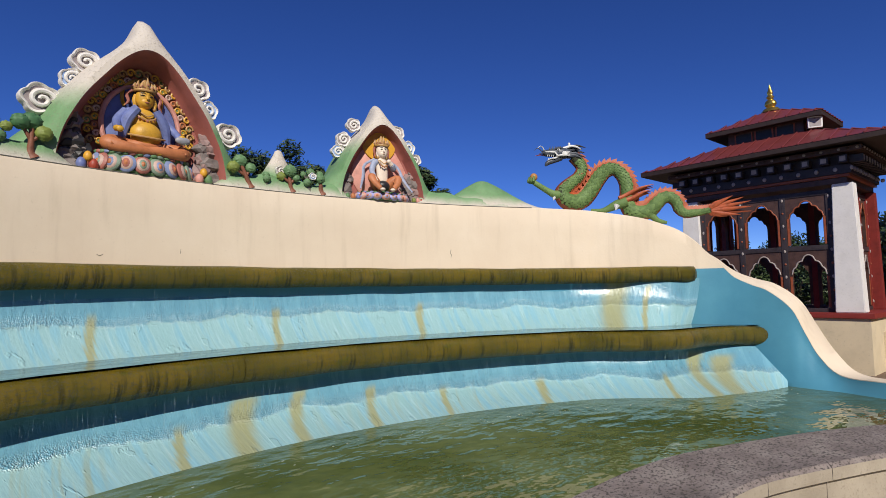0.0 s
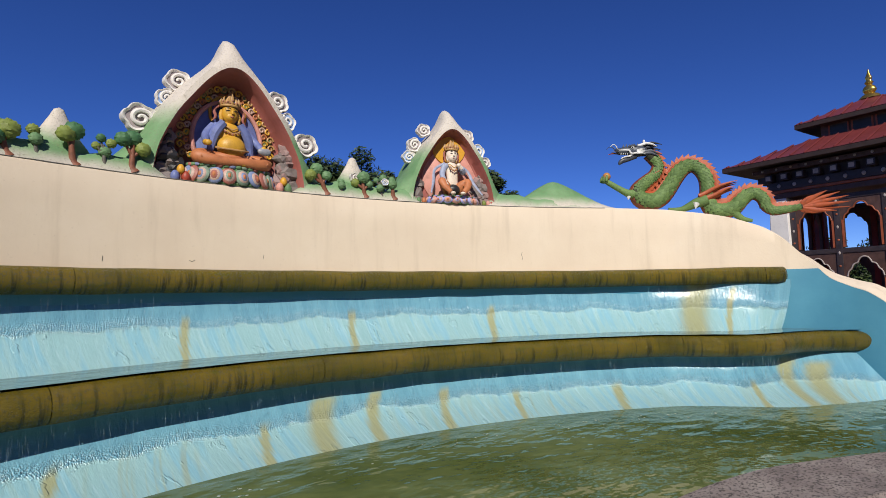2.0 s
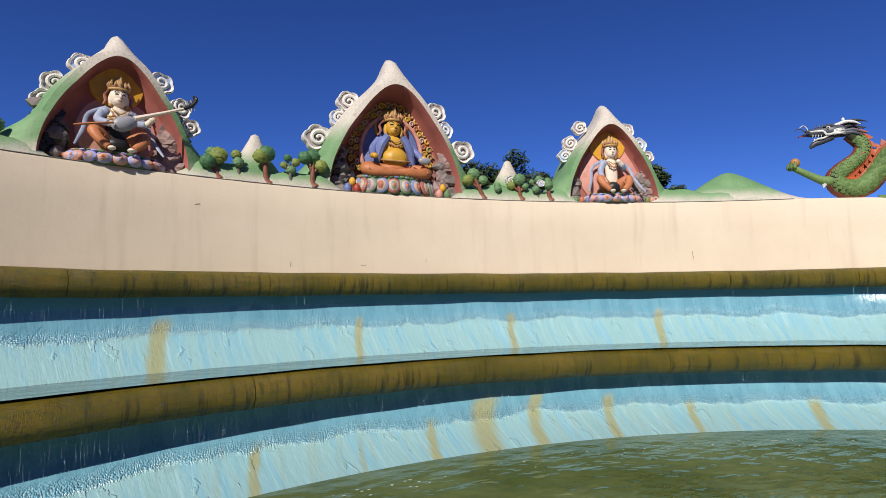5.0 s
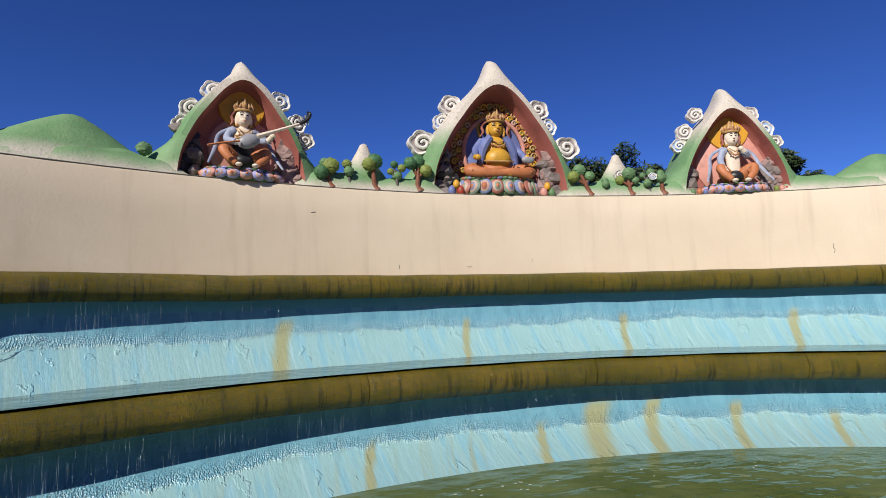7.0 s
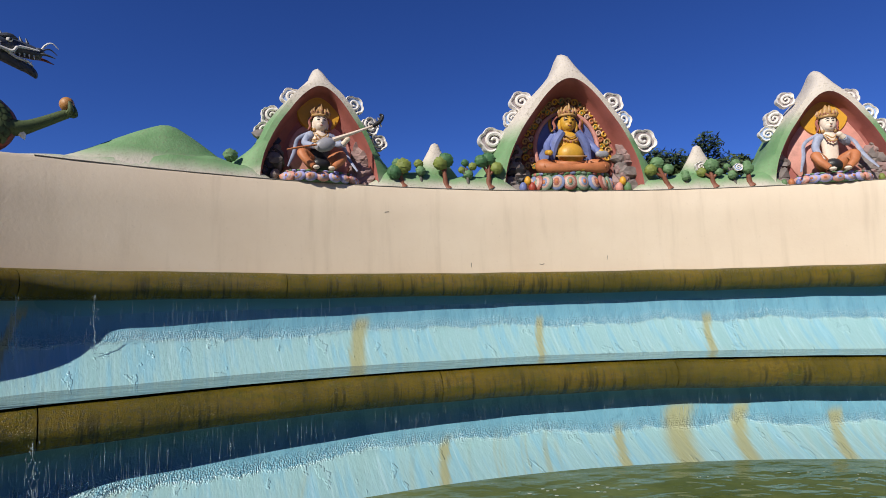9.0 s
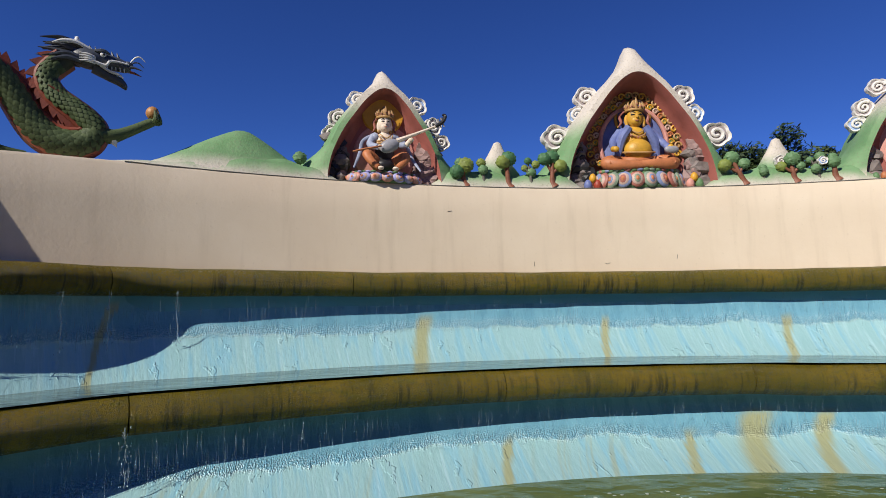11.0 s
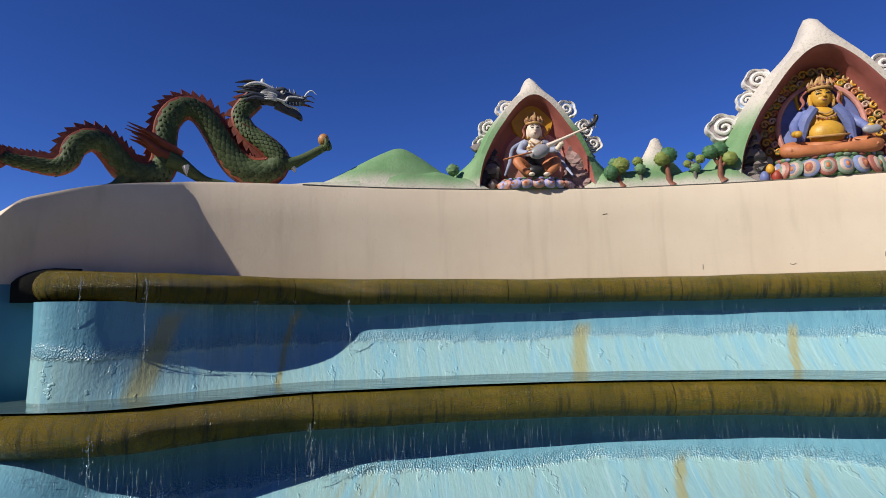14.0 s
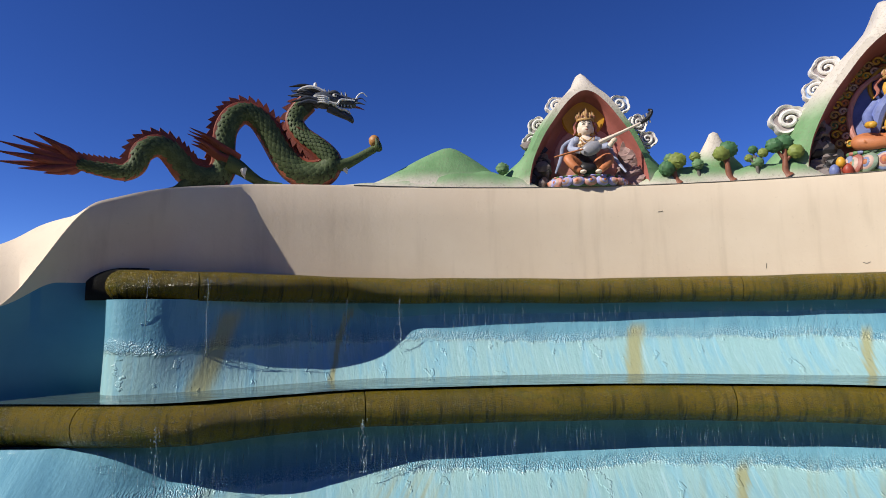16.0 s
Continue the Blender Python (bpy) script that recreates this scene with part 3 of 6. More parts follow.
bm = bmesh.new()
rows = []
for a in np.linspace(-34, 34, 180):
    h = ridge_h(a)
    row = []
    for i in range(9):
        w = i / 8
        r = 9.825 + 0.42 * w
        row.append(ring(r, a, ZT - 0.004 + h * math.sin(math.pi * min(1.0, w ** 0.6 * 0.8)) ** 0.8))
    rows.append([p - Vector((0, 0, ZT)) for p in row])
loft(bm, rows)
ob = part("hill_ridge", finish(bm), HILL_R)
ob.location.z = ZT
tagged(ob, "low sculpted ridge of green and white painted hills on the wall", "hill relief", kind="structure")


def green_hill(deg, name="green_hill"):
    bm = bmesh.new()
    rows = []
    sgn = 1 if deg > 0 else -1
    for x in np.linspace(-1.15, 1.15, 33):
        e = abs(x) / (1.15 if x * sgn > 0 else 0.95)
        e = min(1.0, e)
        h = (0.56 if sgn < 0 else 0.5) * (0.62 * (1 - e) ** 1.15 + 0.38 * (0.5 + 0.5 * math.cos(math.pi * e))) if e > 0.04 else (0.56 if sgn < 0 else 0.5) * 0.968
        sag = (9.85 - math.sqrt(9.85 ** 2 - x * x))
        rows.append([Vector((x, w * 0.55 - 0.02 - sag * 0.9, h * math.sin(math.pi * min(1.0, w * 0.85)) ** 0.9 - 0.003)) for w in np.linspace(0, 1, 11)])
    loft(bm, rows)
    th = thing(name, "smooth green painted hill with a pale foot on the wall", "hill sculpture", at(deg, 9.85), "green hills")
    part("slope", finish(bm), HILL_G, th)
    return th


green_hill(28.7)
green_hill(-26.8)


def small_mountain(deg):
    bm = bmesh.new()
    rows = []
    n = 28
    for j in range(9):
        w = j / 8
        z = 0.60 * w
        e = (1 - w) ** 1.15
        rx, ry = 0.045 + 0.36 * e, 0.04 + 0.16 * e
        rows.append([Vector((math.cos(2 * math.pi * i / n) * rx * (1 + 0.08 * noise.noise(Vector((i * 0.4, j * 0.5, deg)))), 0.22 + math.sin(2 * math.pi * i / n) * ry, z)) for i in range(n)])
    vv = loft(bm, rows, closed=True)
    tip = bm.verts.new((0, 0.22, 0.625))
    for i in range(n):
        bm.faces.new((vv[-1][i], vv[-1][(i + 1) % n], tip))
    th = thing("small_mountain", "small white-peaked mountain with a green painted foot", "mountain sculpture", at(deg, 9.85), "small mountains")
    part("peak", finish(bm), HILL_M, th)
    return th


small_mountain(-10.0)
small_mountain(9.6)


# ---- spiral clouds ----
def cloud(deg, x, z, y, r, turn, shade):
    """A scalloped plaque with a rolled spiral on its face."""
    th = thing("cloud_scroll", "white scalloped cloud scroll with %s shading" % ("blue" if shade is CLOUDB else "grey"), "cloud sculpture",
               at(deg, 9.85) @ Matrix.Translation((x, y, z)) @ Matrix.Rotation(turn, 4, "Y"), "cloud scrolls")
    bm = bmesh.new()
    n = 48
    prof = [(1.0, 0.05), (1.0, -0.01), (0.93, -0.035), (0.84, -0.03), (0.74, -0.012)]
    rows = []
    for i in range(n):
        a = 2 * math.pi * i / n
        lob = 1 + 0.17 * abs(math.sin(a * 2.5 + 0.4)) - 0.09
        rows.append([Vector((math.cos(a) * r * lob * k, y0 * r / 0.14, math.sin(a) * r * lob * k * 0.9)) for k, y0 in prof])
    rows.append(rows[0])
    vv = loft(bm, rows)
    bmesh.ops.remove_doubles(bm, verts=bm.verts, dist=1e-5)
    part("scallop", finish(bm), CLOUDW, th)
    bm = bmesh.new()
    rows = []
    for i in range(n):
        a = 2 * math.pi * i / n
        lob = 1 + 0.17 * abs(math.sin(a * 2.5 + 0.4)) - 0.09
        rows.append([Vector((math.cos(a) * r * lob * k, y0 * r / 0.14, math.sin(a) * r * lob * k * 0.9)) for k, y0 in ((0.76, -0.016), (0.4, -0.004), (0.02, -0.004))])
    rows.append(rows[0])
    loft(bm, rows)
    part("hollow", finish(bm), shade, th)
    bm = bmesh.new()
    pts = []
    for i in range(22):
        a = i / 21 * math.pi * 2.9
        q = r * (0.66 - 0.55 * i / 21)
        pts.append((math.cos(a) * q + r * 0.05, -0.02 * r / 0.14, math.sin(a) * q * 0.9 - r * 0.05))
    tube(bm, pts, [r * (0.16 - 0.06 * i / 21) for i in range(22)], 8, n=2)
    part("spiral", finish(bm), CLOUDW, th)
    return th


# ---- niches shaped like mountains ----
OPEN = [(1.0, 0.0), (0.985, 0.12), (0.93, 0.27), (0.83, 0.42), (0.70, 0.57), (0.54, 0.71), (0.38, 0.84), (0.22, 0.94), (0.09, 0.99), (0.0, 1.0)]


def niche(deg, w, h, peak, spread, paint_m, back_m, label, name, scale_cloud, depth=1.0):
    """w: half width of the opening, h: its height, peak: summit height."""
    th = thing(name, label, "niche", at(deg, 9.85), "mountain niches")
    op = [Vector((x * w, 0, z * h)) for x, z in OPEN]
    k = h / 1.48
    out = [(spread, 0.0), (spread * 0.93, 0.10), (spread * 0.83, 0.24 * k), (1.12 * w, 0.52 * k), (0.97 * w, 0.78 * k), (0.80 * w, 1.02 * k), (0.60 * w, 1.25 * k), (0.40 * w, 1.43 * k),
           (0.17 * w, 1.43 * k + (peak - 1.43 * k) * 0.48), (0.07 * w, peak - 0.035), (0.0, peak)]
    out = [Vector((x, 0, z)) for x, z in out]
    op = resample(catmull(op, 6), 44)
    o2 = catmull(out, 6)
    o2 = [Vector(p) for p in o2]
    # match the two outlines step by step
    out = resample(o2, 44)
    mir = lambda c: [Vector((-p.x, 0, p.z)) for p in c] + list(reversed(c))[1:]
    O, I = mir(out), mir(op)
    rows = []
    for i, (o, q) in enumerate(zip(O, I)):
        tipn = max(0.0, (o.z - h) / max(0.01, peak - h))
        wob = 0.012 * noise.noise(Vector((o.x * 4, o.z * 4, deg)))
        b = Vector((0, 0.02 + 0.0 * tipn, 0))
        lip = q * 1.0 + Vector((math.copysign(0.055, q.x) * min(1, abs(q.x) * 6) , 0, 0.055 * q.z / h))
        rows.append([
            o + Vector((0, 0.62 - 0.25 * tipn, 0)),
            o * (1 + wob) + Vector((0, 0.38 - 0.06 * tipn, 0)),
            o.lerp(lip, 0.12) + Vector((0, 0.22 + wob, 0)),
            o.lerp(lip, 0.4) + Vector((0, 0.115 + wob, 0)),
            o.lerp(lip, 0.75) + Vector((0, 0.03, 0)),
            lip + Vector((0, -0.005, 0)),
            q + Vector((0, -0.02, 0)),
        ])
    bm = bmesh.new()
    loft(bm, rows)
    part("hood", finish(bm), paint_m, th, "white and green painted mountain hood")
    bm = bmesh.new()
    rows = []
    for q in I:
        rows.append([q + Vector((0, -0.021, 0)), q * 0.985 + Vector((0, 0.0, 0)), Vector((q.x * 0.96, 0.13 * depth, q.z * 0.97)), Vector((q.x * 0.90, 0.27 * depth, q.z * 0.93)), Vector((q.x * 0.74, 0.335 * depth, q.z * 0.87))])
    loft(bm, rows)
    part("cavity", finish(bm), back_m, th, "rose painted hollow of the niche")
    bm = bmesh.new()
    vs = [bm.verts.new(Vector((q.x * 0.76, 0.333 * depth, q.z * 0.88))) for q in I]
    bm.faces.new(vs)
    part("back_panel", finish(bm), back_m, th)
    for side, sets in zip((-1, 1), scale_cloud):
        for x, z, r, sh, tn in sets:
            cloud(deg, side * (x + 0.02), z, 0.26 if side < 0 else 0.2, r * 1.06, tn * side + (math.pi if side > 0 else 0), sh)
    return th


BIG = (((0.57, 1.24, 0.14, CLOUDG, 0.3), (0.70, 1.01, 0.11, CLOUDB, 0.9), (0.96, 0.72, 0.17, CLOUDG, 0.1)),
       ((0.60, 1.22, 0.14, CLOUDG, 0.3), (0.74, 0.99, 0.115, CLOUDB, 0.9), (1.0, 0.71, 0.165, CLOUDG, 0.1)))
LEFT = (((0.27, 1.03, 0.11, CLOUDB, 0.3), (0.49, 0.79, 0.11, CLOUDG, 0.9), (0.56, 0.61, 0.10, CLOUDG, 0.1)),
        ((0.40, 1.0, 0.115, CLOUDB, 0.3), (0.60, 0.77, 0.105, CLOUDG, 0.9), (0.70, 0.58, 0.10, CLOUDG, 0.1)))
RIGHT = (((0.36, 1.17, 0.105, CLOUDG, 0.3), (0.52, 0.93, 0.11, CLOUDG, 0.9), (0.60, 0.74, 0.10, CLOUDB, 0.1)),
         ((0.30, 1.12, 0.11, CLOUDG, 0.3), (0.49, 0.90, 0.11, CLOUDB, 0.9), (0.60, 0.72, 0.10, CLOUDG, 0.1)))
niche(0.0, 0.90, 1.46, 1.92, 1.5, HILL_C, ROSE, "large mountain-shaped niche, white peak and green flanks, rose inside", "mountain_niche", BIG)
niche(-18.1, 0.65, 1.10, 1.43, 1.2, HILL_S, ROSE, "mountain-shaped niche with green flanks and rose hollow", "mountain_niche", LEFT, 0.6)
niche(18.3, 0.66, 1.15, 1.54, 1.15, HILL_S, ROSE, "mountain-shaped niche with a weathered peak and rose hollow", "mountain_niche", RIGHT, 0.6)


# ---- lotus seats ----
def lotus(deg, rx, ry, z0, h, cols, y, label, n=18):
    th = thing("lotus_pedestal", label, "pedestal", at(deg, 9.85) @ Matrix.Translation((0, y, z0)))
    bm = bmesh.new()
    m = 40
    prof = [(0.92, 0.0), (1.0, h * 0.12), (0.93, h * 0.25), (0.86, h * 0.7), (0.9, h * 0.85), (0.82, h * 1.0), (0.0, h * 1.0)]
    rows = [[Vector((math.cos(2 * math.pi * i / m) * rx * k, math.sin(2 * math.pi * i / m) * ry * k, z)) for i in range(m)] for k, z in prof]
    vv = loft(bm, rows, closed=True)
    bmesh.ops.remove_doubles(bm, verts=bm.verts, dist=1e-4)
    part("drum", finish(bm), cols[0], th)
    for i in range(n):
        a = math.pi + math.pi * (i + 0.5) / n
        bm = bmesh.new()
        pw = math.pi * rx / 2 / n * 1.12
        rot = Matrix.Rotation(a + math.pi / 2, 3, "Z") @ Matrix.Rotation(radians(-16), 3, "X")
        o_ = Vector((math.cos(a), math.sin(a), 0))
        c = Vector((math.cos(a) * rx * 0.93, math.sin(a) * ry * 0.93, h * 0.46))
        blob(bm, c, (pw, 0.040, h * 0.44), 0, rot, 14, 9)
        blob(bm, c + o_ * 0.016, (pw * 0.76, 0.034, h * 0.34), 1, rot, 12, 8)
        blob(bm, c + o_ * 0.028, (pw * 0.52, 0.030, h * 0.25), 2, rot, 10, 7)
        blob(bm, c + o_ * 0.038, (pw * 0.28, 0.027, h * 0.16), 3, rot, 8, 6)
        part("petal", finish(bm), [cols[1 + i % 3], PALEROSE, cols[1 + (i + 1) % 3], ORANGE], th)
    for i in range(n * 2):
        a = math.pi + math.pi * (i + 0.5) / (n * 2)
        bm = bmesh.new()
        blob(bm, (math.cos(a) * rx * 0.88, math.sin(a) * ry * 0.9, h * 0.93), (math.pi * rx / 4 / n, 0.02, h * 0.10), 0, Matrix.Rotation(a + math.pi / 2, 3, "Z"), 8, 6)
        part("upper_petal", finish(bm), cols[1 + i % 3] if i % 2 else GGREEN, th)
    return th


def seated(bm, s, skin, cloth, sash, crown, wide=1.0, knees=False):
    """A plain seated figure, crossed legs, crown, s metres high; materials by slot number."""
    q = lambda x, y, z: Vector((x * s * wide, y * s, z * s))
    for e, lift in ((-1, 0.0), (1, 0.012)):
        if knees:
            tube(bm, [q(e * .10, .0, .10), q(e * .23, -.09, .19), q(e * .34, -.18, .235), q(e * .29, -.26, .14), q(e * .17, -.31, .05)],
                 [.09 * s, .088 * s, .07 * s, .055 * s, .04 * s], 12, cloth)
            tube(bm, [q(e * .20, -.19, .20), q(e * .24, -.25, .14), q(e * .19, -.31, .07)], [.006 * s, .013 * s, .006 * s], 5, cloth, n=3)
            tube(bm, [q(e * .26, -.10, .27), q(e * .30, -.22, .24), q(e * .25, -.3, .13)], [.006 * s, .012 * s, .006 * s], 5, cloth, n=3)
            blob(bm, q(e * .13, -.34, .03), (.045 * s, .06 * s, .028 * s), skin, None, 10, 6)
            continue
        tube(bm, [q(e * .12, .02, .11), q(e * .30, -.06, .12), q(e * .415, -.17, .10), q(e * .33, -.27, .07), q(e * .12, -.31, .055 + lift), q(-e * .06, -.31, .05 + lift)],
             [.095 * s, .10 * s, .085 * s, .07 * s, .055 * s, .035 * s], 12, cloth)
        for j in range(4):
            a = -.3 + .22 * j
            tube(bm, [q(e * (.24 + .05 * j), -.15 - .04 * j, .185 - .02 * j), q(e * (.30 + .035 * j), -.22 - .03 * j, .14 - .02 * j), q(e * (.27 + .03 * j), -.30, .06)], [.006 * s, .012 * s, .006 * s], 5, cloth, n=3)
        blob(bm, q(-e * .10, -.32, .045 + lift), (.07 * s, .035 * s, .03 * s), skin, None, 10, 6)
    blob(bm, q(0, -.02, .12), (.2 * s * wide, .17 * s, .1 * s) if knees else (.24 * s * wide, .2 * s, .12 * s), 5 if knees else cloth)
    tube(bm, [q(0, 0, .12), q(0, -.02, .24), q(0, -.01, .38), q(0, .0, .50), q(0, .02, .585)], [.145 * s * wide, .14 * s * wide, .148 * s * wide, .15 * s * wide, .07 * s], 18, skin, 0.75)
    tube(bm, [q(0, .02, .55), q(0, .01, .62)], [.065 * s, .06 * s], 12, skin, n=3)
    for e in (-1, 1):
        blob(bm, q(e * .165, .0, .52), (.062 * s, .07 * s, .06 * s), sash)
    # head: face, brow, nose, lips
    blob(bm, q(0, -.01, .715), (.100 * s, .112 * s, .134 * s), skin, None, 22, 16)
    blob(bm, q(0, -.05, .665), (.072 * s, .078 * s, .066 * s), skin)
    tube(bm, [q(0, -.122, .74), q(0, -.142, .70), q(0, -.135, .692)], [.010 * s, .018 * s, .014 * s], 8, skin, n=3)
    tube(bm, [q(-.024, -.124, .654), q(0, -.132, .652), q(.024, -.124, .654)], [.004 * s, .009 * s, .004 * s], 6, 6, n=3)
    for e in (-1, 1):
        tube(bm, [q(e * .022, -.122, .728), q(e * .048, -.117, .733), q(e * .075, -.102, .727)], [.003 * s, .008 * s, .003 * s], 6, 5, n=3)
        tube(bm, [q(e * .015, -.125, .757), q(e * .05, -.12, .766), q(e * .085, -.098, .752)], [.003 * s, .005 * s, .003 * s], 5, 5, n=3)
        tube(bm, [q(e * 0.101, .0, .745), q(e * 0.115, -.01, .68), q(e * 0.108, -.015, .62)], [.018 * s, .024 * s, .02 * s], 8, skin, n=3)
        blob(bm, q(e * .11, -.02, .605), (.024 * s, .024 * s, .024 * s), crown, None, 10, 8)
        tube(bm, [q(e * .13, .02, .80), q(e * .19, .03, .74), q(e * .17, .02, .66), q(e * .21, .02, .60)], [.016 * s, .02 * s, .018 * s, .005 * s], 7, 6, n=4)
    blob(bm, q(0, .05, .79), (.104 * s, .108 * s, .09 * s), 5)
    ringp = [q(math.cos(a) * .106 / wide, math.sin(a) * .118, .80) for a in np.linspace(0, 2 * math.pi, 17)]
    tube(bm, ringp, [.017 * s] * 17, 8, crown, n=2)
    tube(bm, [p + Vector((0, 0, .03 * s)) for p in ringp], [.009 * s] * 17, 6, 6, n=2)
    for i in range(9):
        a = math.pi * 0.92 + math.pi * 1.16 * i / 8
        hgt = .14 if i == 4 else (.085 if i % 2 else .10)
        c0 = q(math.cos(a) * .108 / wide, math.sin(a) * .118, .81)
        o_ = Vector((math.cos(a), math.sin(a), 0)) * .012 * s
        tube(bm, [c0, c0 + o_ + Vector((0, 0, hgt * .35 * s)), c0 + o_ * .6 + Vector((0, 0, hgt * .7 * s)), c0 + Vector((0, 0, hgt * s))], [.014 * s, .021 * s, .013 * s, .003 * s], 7, crown, 0.6, n=3)
        blob(bm, c0 + o_ * 2 + Vector((0, 0, hgt * .33 * s)), (.010 * s, .010 * s, .013 * s), 6, None, 7, 5)
    tube(bm, [q(0, .03, .86), q(0, .03, .91), q(0, .03, .95), q(0, .03, .985)], [.06 * s, .045 * s, .03 * s, .005 * s], 10, crown, n=3)
    for k_, dz in ((1.0, 0.0), (0.72, .045)):
        tube(bm, [q(-.13 * k_, -.09, .545), q(-.085 * k_, -.135, .47 + dz), q(0, -.15, .44 + dz), q(.085 * k_, -.135, .47 + dz), q(.13 * k_, -.09, .545)], [.009 * s] * 5, 6, crown, n=4)
    for i in range(5):
        w = (i - 2) / 2
        blob(bm, q(.085 * w, -.15 + .02 * abs(w), .43 + .03 * abs(w)), (.014 * s, .012 * s, .018 * s), 6, None, 8, 6)


def arm(bm, s, wide, pts, mats):
    q = [Vector((x * s * wide, y * s, z * s)) for x, y, z in pts]
    mid = len(q) // 2
    tube(bm, q[:mid + 1], [.054 * s, .05 * s, .042 * s][:mid + 1], 10, mats[0])
    tube(bm, q[mid:], [.038 * s, .032 * s, .027 * s, .024 * s][:len(q) - mid], 10, mats[1])
    blob(bm, q[-1], (.04 * s, .04 * s, .036 * s), mats[1], None, 10, 8)


def statue(deg, z0, y, s, wide, mats, arms, label, extra=None, turn=0.0, knees=False, vest=False):
    bm = bmesh.new()
    seated(bm, s, 0, 1, 2, 3, wide, knees)
    if vest:
        tube(bm, [Vector((0, -.01 * s, z * s)) for z in (.1, .2, .3, .38)], [.175 * s * wide] * 4, 18, 5, 0.78)
        for z in (.39, .42, .45):
            tube(bm, [Vector((x * s * wide, y_ * s, z * s)) for x, y_ in ((-.15, -.07), (-.08, -.125), (0, -.14), (.08, -.125), (.15, -.07))], [.012 * s] * 5, 6, 3, n=4)
    for a, mm in arms:
        arm(bm, s, wide, a, mm)
    if extra:
        extra(bm, s)
    ob = part("statue", finish(bm), mats)
    ob.matrix_basis = at(deg, 9.85) @ Matrix.Translation((0, y, z0)) @ Matrix.Rotation(turn, 4, "Z") @ Matrix.Diagonal((1, 0.72, 1, 1))
    return tagged(ob, label, "statue")


def belly(bm, s):
    blob(bm, Vector((0, -.10 * s, .27 * s)), (.175 * s, .16 * s, .15 * s), 0)
    for e in (-1, 1):
        tube(bm, [Vector((e * .10 * s, -.12 * s, .57 * s)), Vector((e * .20 * s, -.10 * s, .42 * s)), Vector((e * .25 * s, -.06 * s, .20 * s))], [.05 * s, .06 * s, .04 * s], 8, 2)
    tube(bm, [Vector((-.20 * s, -.14 * s, .24 * s)), Vector((-.1 * s, -.25 * s, .22 * s)), Vector((.1 * s, -.25 * s, .22 * s)), Vector((.2 * s, -.14 * s, .24 * s))], [.012 * s] * 4, 6, 3)
    blob(bm, Vector((.36 * s, -.30 * s, .24 * s)), (.09 * s, .05 * s, .05 * s), 4)


def ribbons(bm, s):
    for e in (-1, 1):
        tube(bm, [Vector((e * .12 * s, .02 * s, .58 * s)), Vector((e * .30 * s, .02 * s, .46 * s)), Vector((e * .36 * s, -.10 * s, .25 * s)), Vector((e * .46 * s, -.30 * s, .02 * s))],
             [.020 * s, .024 * s, .026 * s, .012 * s], 8, 2, 0.5)


lotus(0.0, 0.56, 0.22, 0.0, 0.25, [GGREEN, SLATE, DUSTY, SAGEP], 0.17, "carved lotus pedestal with blue, red and green petals", 10)
statue(0.0, 0.235, 0.19, 0.99, 0.98, [GOLD, ORANGE, CBLUE, TAN, SILVER, BLACK, DUSTY],
       [([(-.20, 0, .53), (-.30, -.05, .40), (-.34, -.22, .27), (-.33, -.32, .25)], (2, 0)), ([(.20, 0, .53), (.31, -.04, .40), (.37, -.2, .27), (.36, -.30, .27)], (2, 0))],
       "seated golden yellow statue with crown, blue scarf and orange robe", belly)
for d_, lab in ((-18.1, "pink and lilac lotus pedestal under the pale statue"), (18.3, "pink, lilac and yellow lotus pedestal")):
    lotus(d_, 0.42, 0.18, 0.0, 0.13, [GGREEN, LILAC, PINK, LILAC], 0.10, lab, 9)
statue(-18.1, 0.12, 0.07, 0.82, 0.78, [SKINW, ORANGE, SHAWL, TAN, SILVER, BLACK, DUSTY],
       [([(-.19, 0, .53), (-.27, -.05, .40), (-.16, -.26, .33), (.0, -.28, .32)], (2, 0)), ([(.19, 0, .53), (.30, -.06, .42), (.36, -.22, .40), (.42, -.28, .46)], (2, 0))],
       "seated ivory white statue with gold crown and orange trousers", ribbons, 0.0, True, True)
statue(18.3, 0.12, 0.07, 0.90, 0.68, [SKINW, ORANGE, SHAWL, TAN, SILVER, BLACK, DUSTY],
       [([(-.19, 0, .53), (-.28, -.05, .38), (-.28, -.16, .26), (-.26, -.24, .18)], (2, 0)), ([(.19, 0, .53), (.27, -.08, .42), (.18, -.18, .47), (.10, -.2, .52)], (2, 0))],
       "seated slender ivory statue with gold crown and lilac ribbons", ribbons, 0.0, True)


# ---- lute in the white figure's arms ----
lute = thing("lute", "long-necked grey and white lute held across the lap", "lute", at(-18.1, 9.85) @ Matrix.Translation((0.02, -0.15, 0.42)) @ Matrix.Rotation(radians(-24), 4, "Y"))
bm = bmesh.new()
blob(bm, (-0.02, 0.0, -0.02), (0.12, 0.05, 0.075), 0)
part("bowl", finish(bm), SILVER, lute)
bm = bmesh.new()
tube(bm, [(0.08, -0.01, 0), (0.34, -0.02, 0.0), (0.58, -0.03, 0.0)], [0.028, 0.017, 0.014], 8)
part("neck", finish(bm), SKINW, lute)
bm = bmesh.new()
tube(bm, [(0.56, -0.03, 0.0), (0.66, -0.03, 0.02), (0.72, -0.03, 0.07), (0.70, -0.03, 0.10)], [0.018, 0.024, 0.024, 0.012], 8)
part("pegbox", finish(bm), BLACK, lute)
